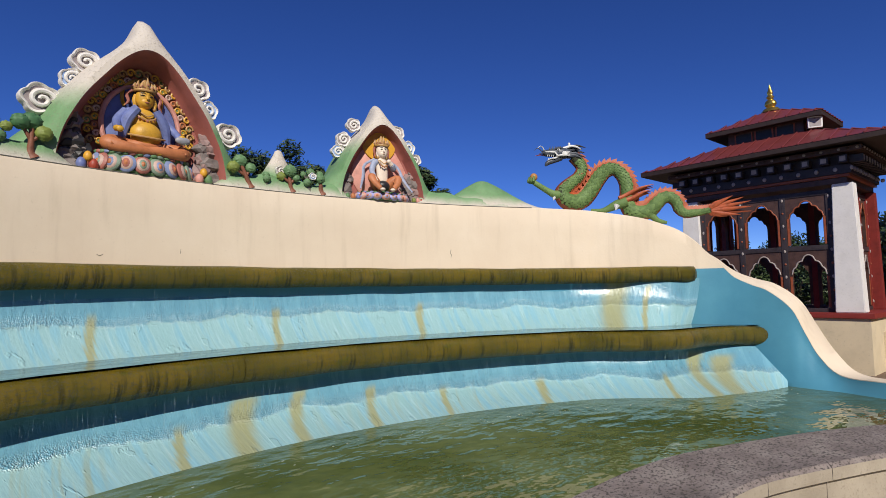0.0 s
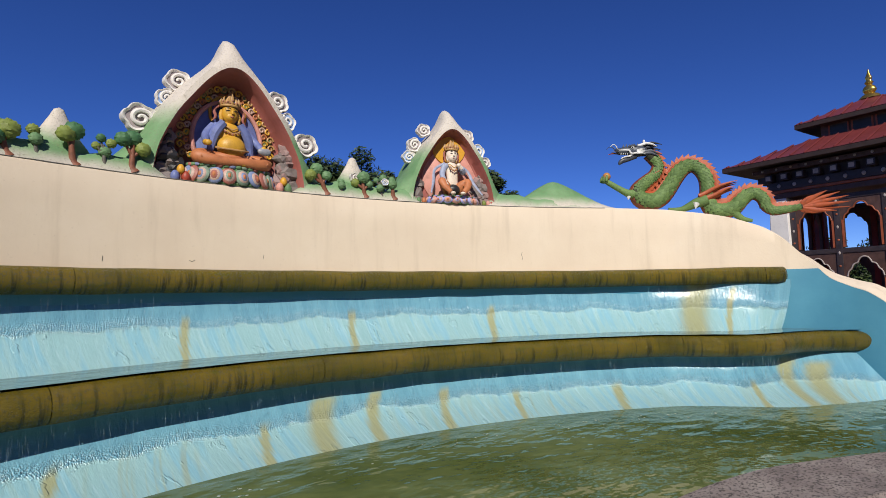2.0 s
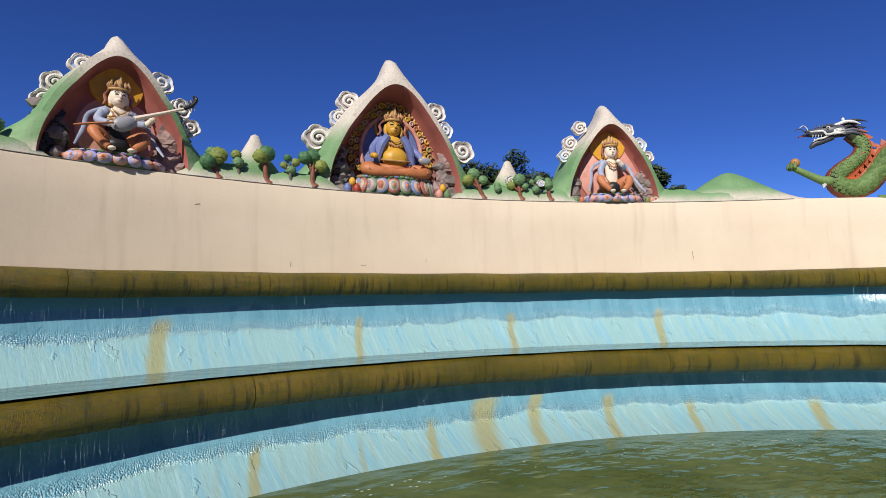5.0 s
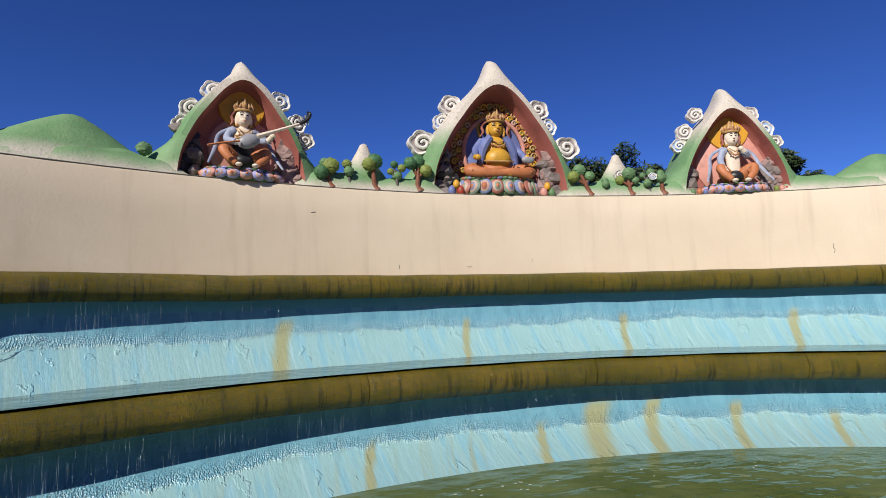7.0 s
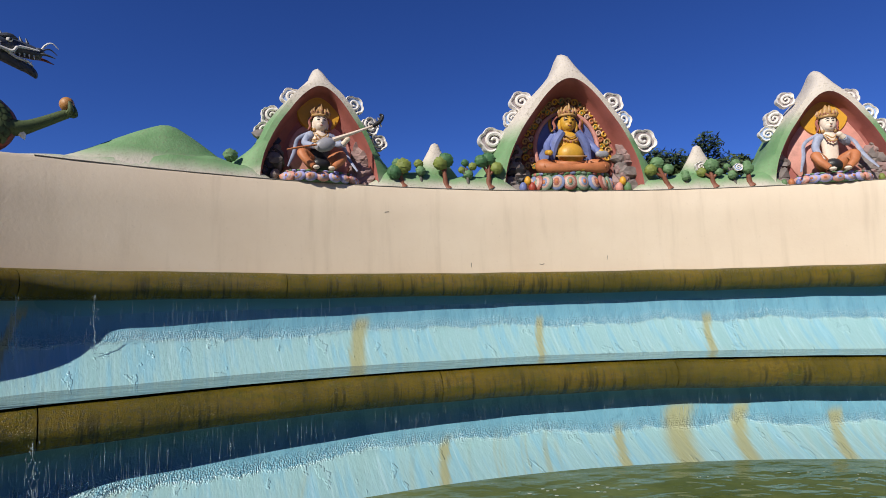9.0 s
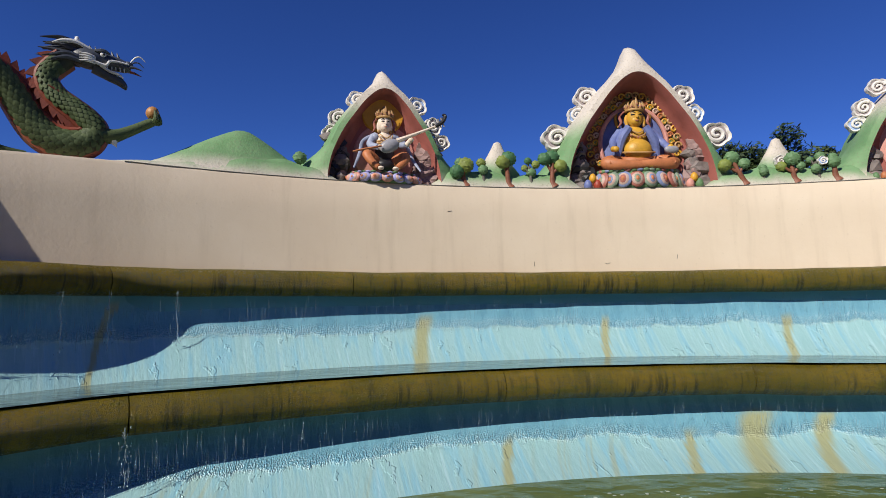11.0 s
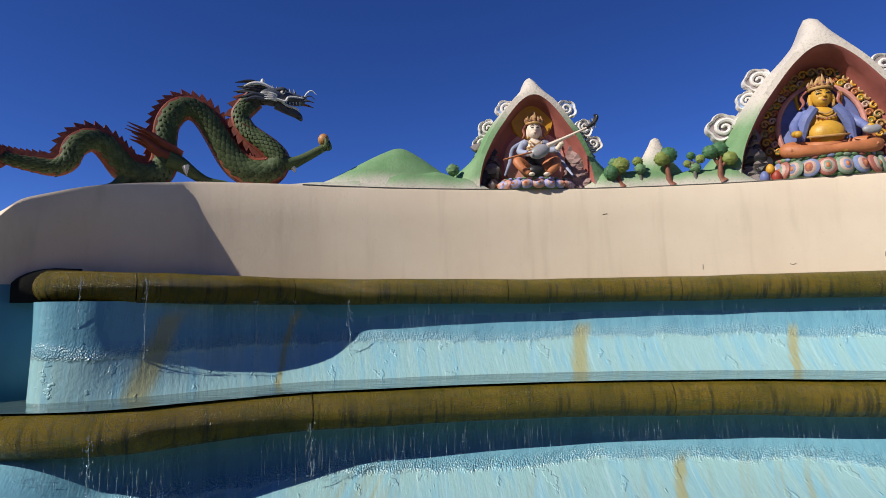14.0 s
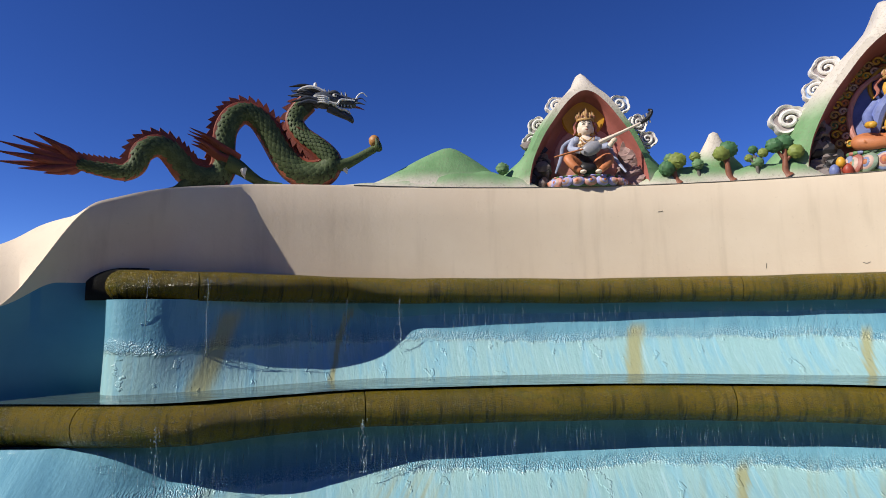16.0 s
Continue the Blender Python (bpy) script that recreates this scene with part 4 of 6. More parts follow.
for i in range(3):
    bm = bmesh.new()
    tube(bm, [(0.58 + i * 0.04, -0.03, -0.04), (0.585 + i * 0.04, -0.03, 0.07)], [0.008, 0.012], 6)
    part("peg", finish(bm), SILVER, lute)
bm = bmesh.new()
tube(bm, [(-0.12, -0.05, 0.0), (-0.30, -0.06, 0.03), (-0.44, -0.06, 0.05)], [0.010, 0.012, 0.010], 6)
part("stick", finish(bm), ORANGE, lute)


# ---- halos ----
def disc(bm, c, rx, rz, y0, y1, mat=0, n=40):
    rows = [[Vector((c[0] + math.cos(2 * math.pi * i / n) * rx * k, y, c[1] + math.sin(2 * math.pi * i / n) * rz * k)) for i in range(n)] for k, y in ((1, y1), (1, y0 + 0.01), (0.97, y0), (0.001, y0))]
    loft(bm, rows, closed=True, mat=mat)


for d_, rh, zh, rx, rz in ((-18.1, 0.245, 0.86, 0.36, 0.37), (18.3, 0.275, 0.90, 0.46, 0.44)):
    th = thing("halo_panel", "round yellow halo over a pink body halo behind the statue", "halo", at(d_, 9.85))
    bm = bmesh.new()
    disc(bm, (0.02, rz), rx, rz, 0.175, 0.21)
    part("body_halo", finish(bm), PINK, th)
    bm = bmesh.new()
    disc(bm, (0, zh), rh, rh, 0.155, 0.205)
    part("head_halo", finish(bm), YELLOW, th)

th = thing("mandorla", "blue halo panel edged with gilt and coloured scrolls", "halo", at(0, 9.85))
bm = bmesh.new()
disc(bm, (0, 0.62), 0.40, 0.46, 0.28, 0.34)
part("body_halo", finish(bm), CBLUE, th)
bm = bmesh.new()
disc(bm, (0, 0.95), 0.20, 0.21, 0.255, 0.33)
part("head_halo", finish(bm), NAVY, th)
for c, rx, rz, tr, m_ in (((0, 0.62), 0.42, 0.48, 0.028, PINK), ((0, 0.95), 0.215, 0.225, 0.02, GOLD)):
    bm = bmesh.new()
    tube(bm, [(c[0] + math.cos(a) * rx, 0.265, c[1] + math.sin(a) * rz) for a in np.linspace(-0.5, math.pi + 0.5, 25)], [tr] * 25, 8, n=2)
    part("border", finish(bm), m_, th)
cols = [GOLD, TAN, ORANGE, GOLD, PALEROSE, TAN]
for ringi, (rx, rz, rad, nn) in enumerate(((0.48, 0.55, 0.042, 25), (0.56, 0.64, 0.05, 25))):
    for i in range(nn):
        a = -0.45 + (math.pi + 0.9) * (i + 0.5 * ringi) / (nn - 1)
        if a > math.pi + 0.45:
            continue
        bm = bmesh.new()
        cx, cz = math.cos(a) * rx * (1 - 0.25 * max(0, math.sin(a)) * ringi * 0.3), 0.62 + math.sin(a) * rz
        tube(bm, [(cx + math.cos(b) * rad * (1 - b / 9), 0.275 - 0.01 * ringi, cz + math.sin(b) * rad * (1 - b / 9)) for b in np.linspace(0, 7.5, 12)], [0.012] * 12, 6, n=2)
        blob(bm, (cx, 0.285, cz), (rad * 0.9, 0.015, rad * 0.9), 1, None, 10, 6)
        part("scroll", finish(bm), [cols[(i * 2 + ringi) % 6], BRONZE if i % 3 else GGREEN], th)


# ---- painted rocks, jewels and shrubs inside the niches ----
def rocks(deg, spots, mats, seed, label):
    rng = random.Random(seed)
    th = thing("rock_cluster", label, "rock sculpture", at(deg, 9.85))
    for i, (x, z, r) in enumerate(spots):
        bm = bmesh.new()
        g = bmesh.ops.create_icosphere(bm, subdivisions=2, radius=1.0)
        sq = Vector((rng.uniform(0.8, 1.25), rng.uniform(0.6, 0.9), rng.uniform(0.6, 1.1)))
        off = Vector((rng.uniform(0, 99), seed, i))
        for v in g["verts"]:
            n_ = v.co.normalized()
            f_ = 1 + 0.55 * noise.noise(n_ * 1.6 + off) + 0.22 * noise.noise(n_ * 4 + off)
            v.co = Vector((n_.x * sq.x, n_.y * sq.y, n_.z * sq.z)) * f_ * r * 1.4 + Vector((x, 0.14 + rng.uniform(-0.01, 0.01) + 0.12 * z, max(z, r * 0.5)))
        part("rock", bm, mats[i % len(mats)], th, flat=True)
    return th


def pile(x0, x1, h, n, seed, r=0.085):
    rng = random.Random(seed)
    out = []
    for i in range(n):
        z = h * (i + 0.5) / n
        f = 1 - z / h * 0.75
        out.append((x0 + (x1 - x0) * rng.random() * f, z, r * rng.uniform(0.7, 1.15)))
    return out


rocks(0, pile(-0.80, -0.58, 0.64, 18, 3, 0.075), [ROCK, ROCK, BLACK], 1, "grey craggy rocks at the niche's side")
rocks(0, pile(0.82, 0.54, 0.66, 22, 5, 0.08), [ROCK, ROCKP, ROCK], 2, "grey and mauve craggy rocks at the niche's side")
rocks(-18.1, pile(-0.58, -0.36, 0.56, 18, 7, 0.085), [ROCKD, ROCKD, ROCK], 3, "black glossy craggy rocks at the niche's side")
rocks(-18.1, pile(0.60, 0.38, 0.58, 16, 9, 0.09), [ROCKP], 4, "mauve craggy rocks at the niche's side")
rocks(18.3, pile(-0.60, -0.44, 0.5, 13, 11, 0.065), [ROCK, ROCKP], 5, "grey craggy rocks at the niche's side")
rocks(18.3, pile(0.62, 0.36, 0.62, 20, 13, 0.085), [ROCKP, ROCK], 6, "grey and mauve craggy rocks at the niche's side")


def egg(deg, x, y, z, r, m, label):
    bm = bmesh.new()
    blob(bm, (0, 0, r * 1.1), (r, r, r * 1.15), 0, None, 14, 10)
    for v in bm.verts:
        v.co.x *= 1 - 0.25 * (v.co.z / (2.2 * r))
        v.co.y *= 1 - 0.25 * (v.co.z / (2.2 * r))
    ob = part("jewel", bm, m)
    ob.matrix_basis = at(deg, 9.85) @ Matrix.Translation((x, y, z))
    return tagged(ob, label, "jewel ornament", "jewels")


for x, z, r, m_, nm in ((-0.66, 0.0, 0.055, CBLUE, "blue"), (-0.60, 0.085, 0.05, YELLOW, "yellow"), (-0.545, 0.0, 0.055, RED, "red"), (0.58, 0.0, 0.055, PINK, "pink"), (0.63, 0.085, 0.05, YELLOW, "yellow"), (0.69, 0.0, 0.055, GGREEN, "green")):
    egg(0, x, 0.02, z, r, m_, "%s painted egg-shaped jewel on the niche floor" % nm)
for x, r, m_, nm in ((-0.56, 0.04, GGREEN, "green"), (-0.48, 0.04, ORANGE, "orange"), (-0.40, 0.035, CBLUE, "blue"), (0.50, 0.04, OLIVE, "olive"), (0.57, 0.04, PINK, "pink"), (0.63, 0.035, RED, "red")):
    egg(18.3, x, 0.01, 0, r, m_, "%s painted egg-shaped jewel on the niche floor" % nm)


# ---- sculpted trees ----
def crown_mesh(bm, c, r, mat):
    blob(bm, c, (r * 1.04, r * 0.72, r * 0.95), mat, None, 26, 18, 0.22, 4.5)


def little_tree(deg0, base, crowns, trunk_m, label, r0=9.86):
    """base: (degrees, height) of the trunk's foot; crowns: (degrees, height, radius, material)."""
    th = thing("sculpted_tree", label, "tree sculpture", at(deg0, r0), "sculpted trees")
    k = radians(1) * r0
    bx, bz = (base[0] - deg0) * k, base[1]
    cx = sum((c[0] - deg0) * k for c in crowns) / len(crowns)
    cz = sum(c[1] for c in crowns) / len(crowns)
    wd = 0.022 if trunk_m is TRUNKG else 0.033
    bm = bmesh.new()
    tube(bm, [(bx + 0.02, 0.02, bz - 0.01), (bx, 0.015, bz + 0.04), (bx * 0.6 + cx * 0.4, 0.0, bz * 0.5 + cz * 0.5), (cx, 0.0, cz)], [wd * 2.0, wd * 1.2, wd * 0.8, wd * 0.7], 10)
    for c in crowns:
        tube(bm, [(bx * 0.6 + cx * 0.4, 0.0, bz * 0.5 + cz * 0.5), ((c[0] - deg0) * k, -0.01, c[1])], [wd * 0.6, wd * 0.45], 8, n=3)
    part("trunk", finish(bm), trunk_m, th)
    for i, c in enumerate(crowns):
        bm = bmesh.new()
        crown_mesh(bm, ((c[0] - deg0) * k, -0.02 + 0.03 * (i % 2), c[1]), c[2], 0)
        part("crown", finish(bm), c[3], th)
    return th


G, O_, D_ = GGREEN, OLIVE, DKGREEN
TREE = "sculpted round-crowned %s tree standing on the wall"
little_tree(-12.9, (-12.7, 0.02), [(-13.26, .18, .082, D_), (-13.0, .29, .06, G), (-12.62, .26, .09, O_)], TRUNK, TREE % "green and olive")
little_tree(-11.4, (-11.3, 0.03), [(-11.4, .21, .058, G), (-11.5, .30, .055, O_)], TRUNKG, TREE % "small sage")
little_tree(-9.7, (-9.56, 0.02), [(-10.0, .31, .082, O_), (-9.55, .36, .092, D_)], TRUNK, TREE % "dark green")
little_tree(-8.0, (-7.93, 0.03), [(-8.2, .33, .045, D_), (-8.4, .25, .042, O_), (-7.65, .29, .05, O_), (-7.93, .20, .06, G)], TRUNKG, TREE % "many-crowned green")
little_tree(-6.4, (-6.42, 0.04), [(-7.0, .36, .08, D_), (-6.43, .385, .09, D_), (-5.85, .28, .075, O_)], TRUNK, TREE % "dark green and olive")
little_tree(6.3, (6.9, 0.03), [(5.65, .26, .075, O_), (6.2, .35, .085, G), (6.95, .27, .065, G)], TRUNK, TREE % "green and olive")
little_tree(8.2, (8.23, 0.03), [(8.2, .16, .05, G), (8.22, .21, .045, G)], TRUNKG, TREE % "small sage")
little_tree(10.0, (10.17, 0.03), [(10.05, .30, .085, G), (9.4, .22, .06, O_), (10.55, .21, .05, G)], TRUNK, TREE % "broad green")
little_tree(11.6, (11.7, 0.03), [(11.75, .31, .055, G), (11.2, .28, .042, G), (11.5, .17, .055, G)], TRUNKG, TREE % "sage")
little_tree(12.6, (12.7, 0.03), [(12.55, .24, .07, G), (12.6, .30, .05, G)], TRUNK, TREE % "tall green")
little_tree(-23.5, (-23.5, 0.05), [(-23.5, .25, .07, G)], TRUNKG, TREE % "small green", 9.98)
cloud(11.8, 0.0, 0.25, -0.06, 0.055, 0.0, CLOUDB)
cloud(9.6, -0.02, 0.30, 0.06, 0.075, 0.2, CLOUDG)


# ---- dragons ----
def scale_paint(name, low, high):
    k = Mat(name, 0.6, 0.0, 0.25)
    g = k.node("ShaderNodeNewGeometry")
    n1 = k.noise(6, 4)
    n2 = k.noise(60, 3)
    col = k.ramp(k.math("ADD", k.math("MULTIPLY", n1, 0.6), k.math("MULTIPLY", g.outputs["Random Per Island"], 0.4)), [(0.3, low), (0.7, high)])
    col = k.mix(k.math("MULTIPLY", k.step(n2, 0.5, 0.7), 0.5), col, tuple(v * 0.4 for v in low))
    k.color(col)
    k.bump(n2, 0.3, 0.008)
    return k.m


SCALES = scale_paint("dragon_scale_paint", (0.10, 0.17, 0.055), (0.17, 0.27, 0.09))
# left dragon: scale and fin paints darkened, its shade put into the colour
SHADED_SCALES = scale_paint("shaded_dragon_scale_paint", (0.05, 0.075, 0.03), (0.095, 0.13, 0.055))
SHADED_FIN = paint("shaded_red_fin_paint", (0.19, 0.036, 0.016), 0.55, 0.35, 12)
FIN = paint("orange_red_fin_paint", (0.40, 0.085, 0.028), 0.5, 0.35, 12)
BELLY = paint("red_belly_paint", (0.22, 0.06, 0.025), 0.5, 0.3, 12)
MANE = paint("slate_mane_paint", (0.06, 0.07, 0.09), 0.45, 0.4, 12)
PALE = paint("white_trim_paint", (0.7, 0.7, 0.68), 0.5, 0.15, 12)

BODY = [(2.84, .02, .042), (2.72, .0, .05), (2.59, -.013, .06), (2.46, -.015, .068), (2.37, .06, .076), (2.335, .175, .085), (2.24, .26, .09), (2.125, .255, .097), (2.015, .16, .105),
        (1.92, .06, .112), (1.79, .02, .115), (1.635, .055, .12), (1.575, .19, .115), (1.58, .36, .106), (1.565, .545, .105), (1.49, .69, .105), (1.375, .76, .103), (1.24, .71, .107),
        (1.115, .555, .114), (1.01, .38, .119), (.885, .22, .13), (.73, .14, .132), (.54, .17, .125), (.48, .30, .108), (.62, .44, .096), (.79, .57, .088), (.86, .74, .086), (.73, .92, .09)]
BODY_Y = [0.0] * 19 + [-0.01, -0.03, -0.06, -0.09, -0.10, -0.09, -0.06, -0.03, -0.02]


BALL = paint("tan_ball_paint", (0.42, 0.20, 0.06), 0.5, 0.3, 14)
UNDER = paint("dark_scale_gaps", (0.03, 0.035, 0.015), 0.7, 0.3, 14)

# the line along the wall's top on which the dragons lie
SEAT = [(p + (Vector((-(b.y - a.y), b.x - a.x, 0)).normalized() * 0.30)).xy for a, p, b in zip(w_pts, w_pts[1:], w_pts[2:])]
SEAT_S = list(itertools.accumulate([(b - a).length for a, b in zip(SEAT, SEAT[1:])], initial=0.0))


def along_wall(side, u, y, z):
    """A place u metres along the wall's top from the axis, y back from its middle line, z over it."""
    i = max(0, min(len(SEAT) - 2, int(np.searchsorted(SEAT_S, u)) - 1))
    a, b = SEAT[i], SEAT[i + 1]
    t = (b - a).normalized()
    p = a + t * (u - SEAT_S[i]) + Vector((-t.y, t.x)) * y
    return Vector((p.x * side, p.y, ZT + z))


def dragon(side, s0, long, sag, label, scales, fin):
    bm = bmesh.new()
    S, F, B, M, P, K, O, K2 = 0, 1, 2, 3, 4, 5, 6, 7
    pts = [(x, y, z) for (x, z, r), y in zip(BODY, BODY_Y)]
    tube(bm, pts, [b[2] * 1.02 for b in BODY], 18, K2, 0.9, n=6)
    rad = [Vector((*p, b[2] * 1.02)) for p, b in zip(pts, BODY)]
    dense = catmull(rad, 6)
    # belly strip and dorsal plates on the outer sides of the curve
    for i in range(2, len(dense) - 2):
        p, r = Vector(dense[i][:3]), dense[i][3]
        t = (Vector(dense[i + 1][:3]) - Vector(dense[i - 1][:3])).normalized()
        up = Vector((0, 1, 0)).cross(t).normalized()
        if i % 2 == 0:
            # crest plate: a thick leaf that leans back over the next
            h = 0.045 + 0.36 * r
            leaf = [p + up * r * 0.8 + t * 0.075, p + up * (r + h * 0.55) + t * 0.02, p + up * (r + h) - t * 0.055, p + up * (r + h * 0.45) - t * 0.05, p + up * r * 0.8 - t * 0.045]
            half = (0.02, 0.014, 0.003, 0.012, 0.02)
            sides = [[bm.verts.new(q + Vector((0, w * sg, 0))) for q, w in zip(leaf, half)] for sg in (1, -1)]
            for row in sides:
                bm.faces.new(row).material_index = F
            for j in range(4):
                bm.faces.new((sides[0][j], sides[0][j + 1], sides[1][j + 1], sides[1][j])).material_index = F
    # overlapping scales, row by row, between the crest and the belly strip
    run, nxt, rowi = 0.0, 0.03, 0
    for i in range(2, len(dense) - 2):
        p, r = Vector(dense[i][:3]), dense[i][3]
        q0 = Vector(dense[i - 1][:3])
        run += (p - q0).length
        while nxt <= run:
            f_ = 1 - (run - nxt) / max(1e-6, (p - q0).length)
            o = q0.lerp(p, f_)
            t = (Vector(dense[i + 1][:3]) - Vector(dense[i - 1][:3])).normalized()
            up = Vector((0, 1, 0)).cross(t).normalized()
            lat = Vector((0, 1, 0))
            n_s = 14
            ln = 0.027 + 0.16 * r
            for j in range(n_s):
                a = 2 * math.pi * (j + 0.5 * (rowi % 2)) / n_s
                if abs(math.sin(a)) > 0.86 and math.sin(a) < 0 or math.sin(a) > 0.9:
                    continue
                da = math.pi / n_s * 1.08

                def on(ang, back, lift):
                    return o - t * back + (lat * math.cos(ang) * 0.9 + up * math.sin(ang)) * (r + lift)
                ring_ = [on(a - da * 0.8, -ln * 0.5, 0.0), on(a - da, ln * 0.25, 0.006), on(a - da * 0.55, ln * 0.8, 0.011), on(a, ln, 0.013), on(a + da * 0.55, ln * 0.8, 0.011), on(a + da, ln * 0.25, 0.006), on(a + da * 0.8, -ln * 0.5, 0.0)]
                mid = bm.verts.new(on(a, ln * 0.35, 0.015))
                vs = [bm.verts.new(q) for q in ring_]
                for c0, c1 in zip(vs, vs[1:] + vs[:1]):
                    bm.faces.new((mid, c0, c1)).material_index = S
            nxt += ln * 0.92
            rowi += 1
    up_pts, dn_pts, up_r = [], [], []
    for i in range(0, len(dense), 3):
        p, r = Vector(dense[i][:3]), dense[i][3]
        t = (Vector(dense[min(i + 1, len(dense) - 1)][:3]) - Vector(dense[max(i - 1, 0)][:3])).normalized()
        up = Vector((0, 1, 0)).cross(t).normalized()
        up_pts.append(p + up * r * 0.82)
        dn_pts.append(p - up * r * 0.72)
        up_r.append(r * 0.36)
    tube(bm, up_pts, up_r, 8, F, 1.3, n=3)
    tube(bm, dn_pts, [r * 1.1 for r in up_r], 8, B, 1.5, n=3)
    # tail fan
    for i, (dx, dz, ln) in enumerate(((.62, .0, 1), (.60, .09, 1), (.52, .17, .95), (.42, .23, .85), (.28, .22, .7), (.60, -.07, 1), (.50, -.13, .9), (.36, -.17, .75), (.22, -.17, .6), (.16, .15, .6))):
        e = Vector((2.80, 0.0, 0.01))
        q = e + Vector((dx * ln, 0.03 * (i % 3 - 1), dz * ln + 0.02))
        tube(bm, [e, e.lerp(q, .45) + Vector((0, 0, dz * 0.12)), q], [.03, .033, .003], 7, F, 0.6, n=4)
    # limbs: raised fore limb with the ball, standing hind limbs
    hand = Vector((0.0, -0.08, 0.45))
    tube(bm, [(.52, -.1, .27), (.36, -.12, .25), (.24, -.11, .30), hand], [.085, .07, .052, .042], 12, S)
    for i in range(4):
        a = -0.5 + i * 0.55
        tube(bm, [hand, hand + Vector((-.07 * math.cos(a) - 0.0, .06 * math.sin(i * 1.7), .02)), hand + Vector((-.06 * math.cos(a) + .01, .055 * math.sin(i * 1.7), .10))], [.03, .026, .012], 8, S, n=3)
    blob(bm, hand + Vector((0.0, 0, .085)), (.062, .062, .066), O)
    tube(bm, [(.33, -.13, .22), (.30, -.15, .15)], [.045, .003], 7, P, n=3)
    tube(bm, [(1.56, -.08, .20), (1.42, -.10, .15), (1.28, -.10, .07), (1.16, -.10, .02), (.98, -.09, .01)], [.09, .075, .055, .04, .025], 12, S)
    tube(bm, [(1.40, -.15, .13), (1.38, -.18, .04)], [.05, .003], 7, P, n=3)
    tube(bm, [(1.80, .03, .06), (1.92, -.03, -.03), (2.02, -.03, -.12), (2.16, -.03, -.16)], [.08, .06, .042, .025], 10, S)
    tube(bm, [(.62, .10, .10), (.72, .12, -.03), (.84, .12, -.05)], [.07, .05, .025], 10, S)
    # flame tufts at the joints
    for x0, z0, tgt in ((.46, .36, [(.58, .45), (.72, .54), (.85, .60)]), (1.44, .24, [(1.60, .32), (1.76, .39), (1.96, .44)]), (1.52, .20, [(1.66, .25), (1.80, .32), (1.92, .35)])):
        for k in range(3):
            o = Vector((0, -0.02 * k, 0.014 * (k - 1)))
            tube(bm, [Vector((x0, -.10, z0)) + o] + [Vector((x, -.08, z)) + o * (1 + 0.3 * i) for i, (x, z) in enumerate(tgt)], [.03, .028, .02, .003], 7, F, 0.6, n=4)
    # head
    first = len(bm.verts)
    blob(bm, (.56, -.02, .80), (.17, .095, .095), M)
    tube(bm, [(.55, -.02, .80), (.38, -.02, .80), (.27, -.02, .785), (.22, -.02, .775)], [.085, .07, .055, .03], 12, M, 1.0)
    blob(bm, (.245, -.02, .81), (.045, .05, .035), M)
    tube(bm, [(.52, -.02, .73), (.40, -.02, .67), (.31, -.02, .635), (.27, -.02, .60), (.255, -.02, .57)], [.06, .045, .04, .03, .01], 12, M, 1.0)
    tube(bm, [(.48, -.085, .74), (.40, -.08, .70), (.33, -.07, .69), (.28, -.05, .66)], [.012, .014, .012, .006], 6, P, n=4)
    tube(bm, [(.56, -.11, .76), (.44, -.10, .74), (.40, -.095, .79), (.33, -.08, .80), (.24, -.07, .80)], [.016, .014, .013, .012, .006], 6, P, n=4)
    for i in range(5):
        x = .28 + i * .035
        tube(bm, [(x, -.06, .755), (x - .004, -.06, .72)], [.009, .002], 5, P, n=2)
        tube(bm, [(x + .02, -.05, .675), (x + .016, -.05, .705)], [.009, .002], 5, P, n=2)
    blob(bm, (.46, -.10, .835), (.026, .014, .022), P, None, 10, 8)
    blob(bm, (.453, -.113, .835), (.012, .008, .012), K, None, 8, 6)
    tube(bm, [(.53, -.09, .86), (.46, -.1, .87), (.40, -.09, .855)], [.014, .02, .008], 7, M, n=4)
    for e in (-1, 1):
        tube(bm, [(.56, e * .05, .87), (.68, e * .07, .91), (.78, e * .08, .90), (.86, e * .08, .86)], [.026, .022, .018, .006], 8, P if e < 0 else M, n=4)
        tube(bm, [(.24, e * .04, .80), (.20, e * .06, .87), (.15, e * .08, .89), (.10, e * .08, .85)], [.009, .008, .006, .003], 6, P if e < 0 else M, n=4)
        tube(bm, [(.27, e * .05, .77), (.20, e * .07, .78), (.12, e * .08, .76)], [.012, .012, .003], 6, F if e > 0 else M, n=4)
    blob(bm, (.67, -.04, .945), (.022, .022, .035), P, None, 10, 8)
    rng = random.Random(4)
    for i in range(16):
        a = -0.9 + 2.1 * i / 15
        y = rng.uniform(-.11, .06)
        ln = rng.uniform(.22, .36)
        root = Vector((.60 + .04 * math.cos(a), y, .80 + .085 * math.sin(a)))
        dr = Vector((1.0, 0, 0.16 * math.sin(a) - 0.02))
        tube(bm, [root, root + dr * ln * .5 + Vector((0, y * .3, .02)), root + dr * ln + Vector((0, y * .6, rng.uniform(-.04, .03)))], [.026, .022, .004], 6, M if i % 3 else K, 0.8, n=4)
    for i in range(4):
        tube(bm, [(.52, -.10, .74 + .018 * i), (.58, -.12, .745 + .02 * i), (.65, -.12, .735 + .024 * i)], [.012, .012, .003], 6, P, n=3)
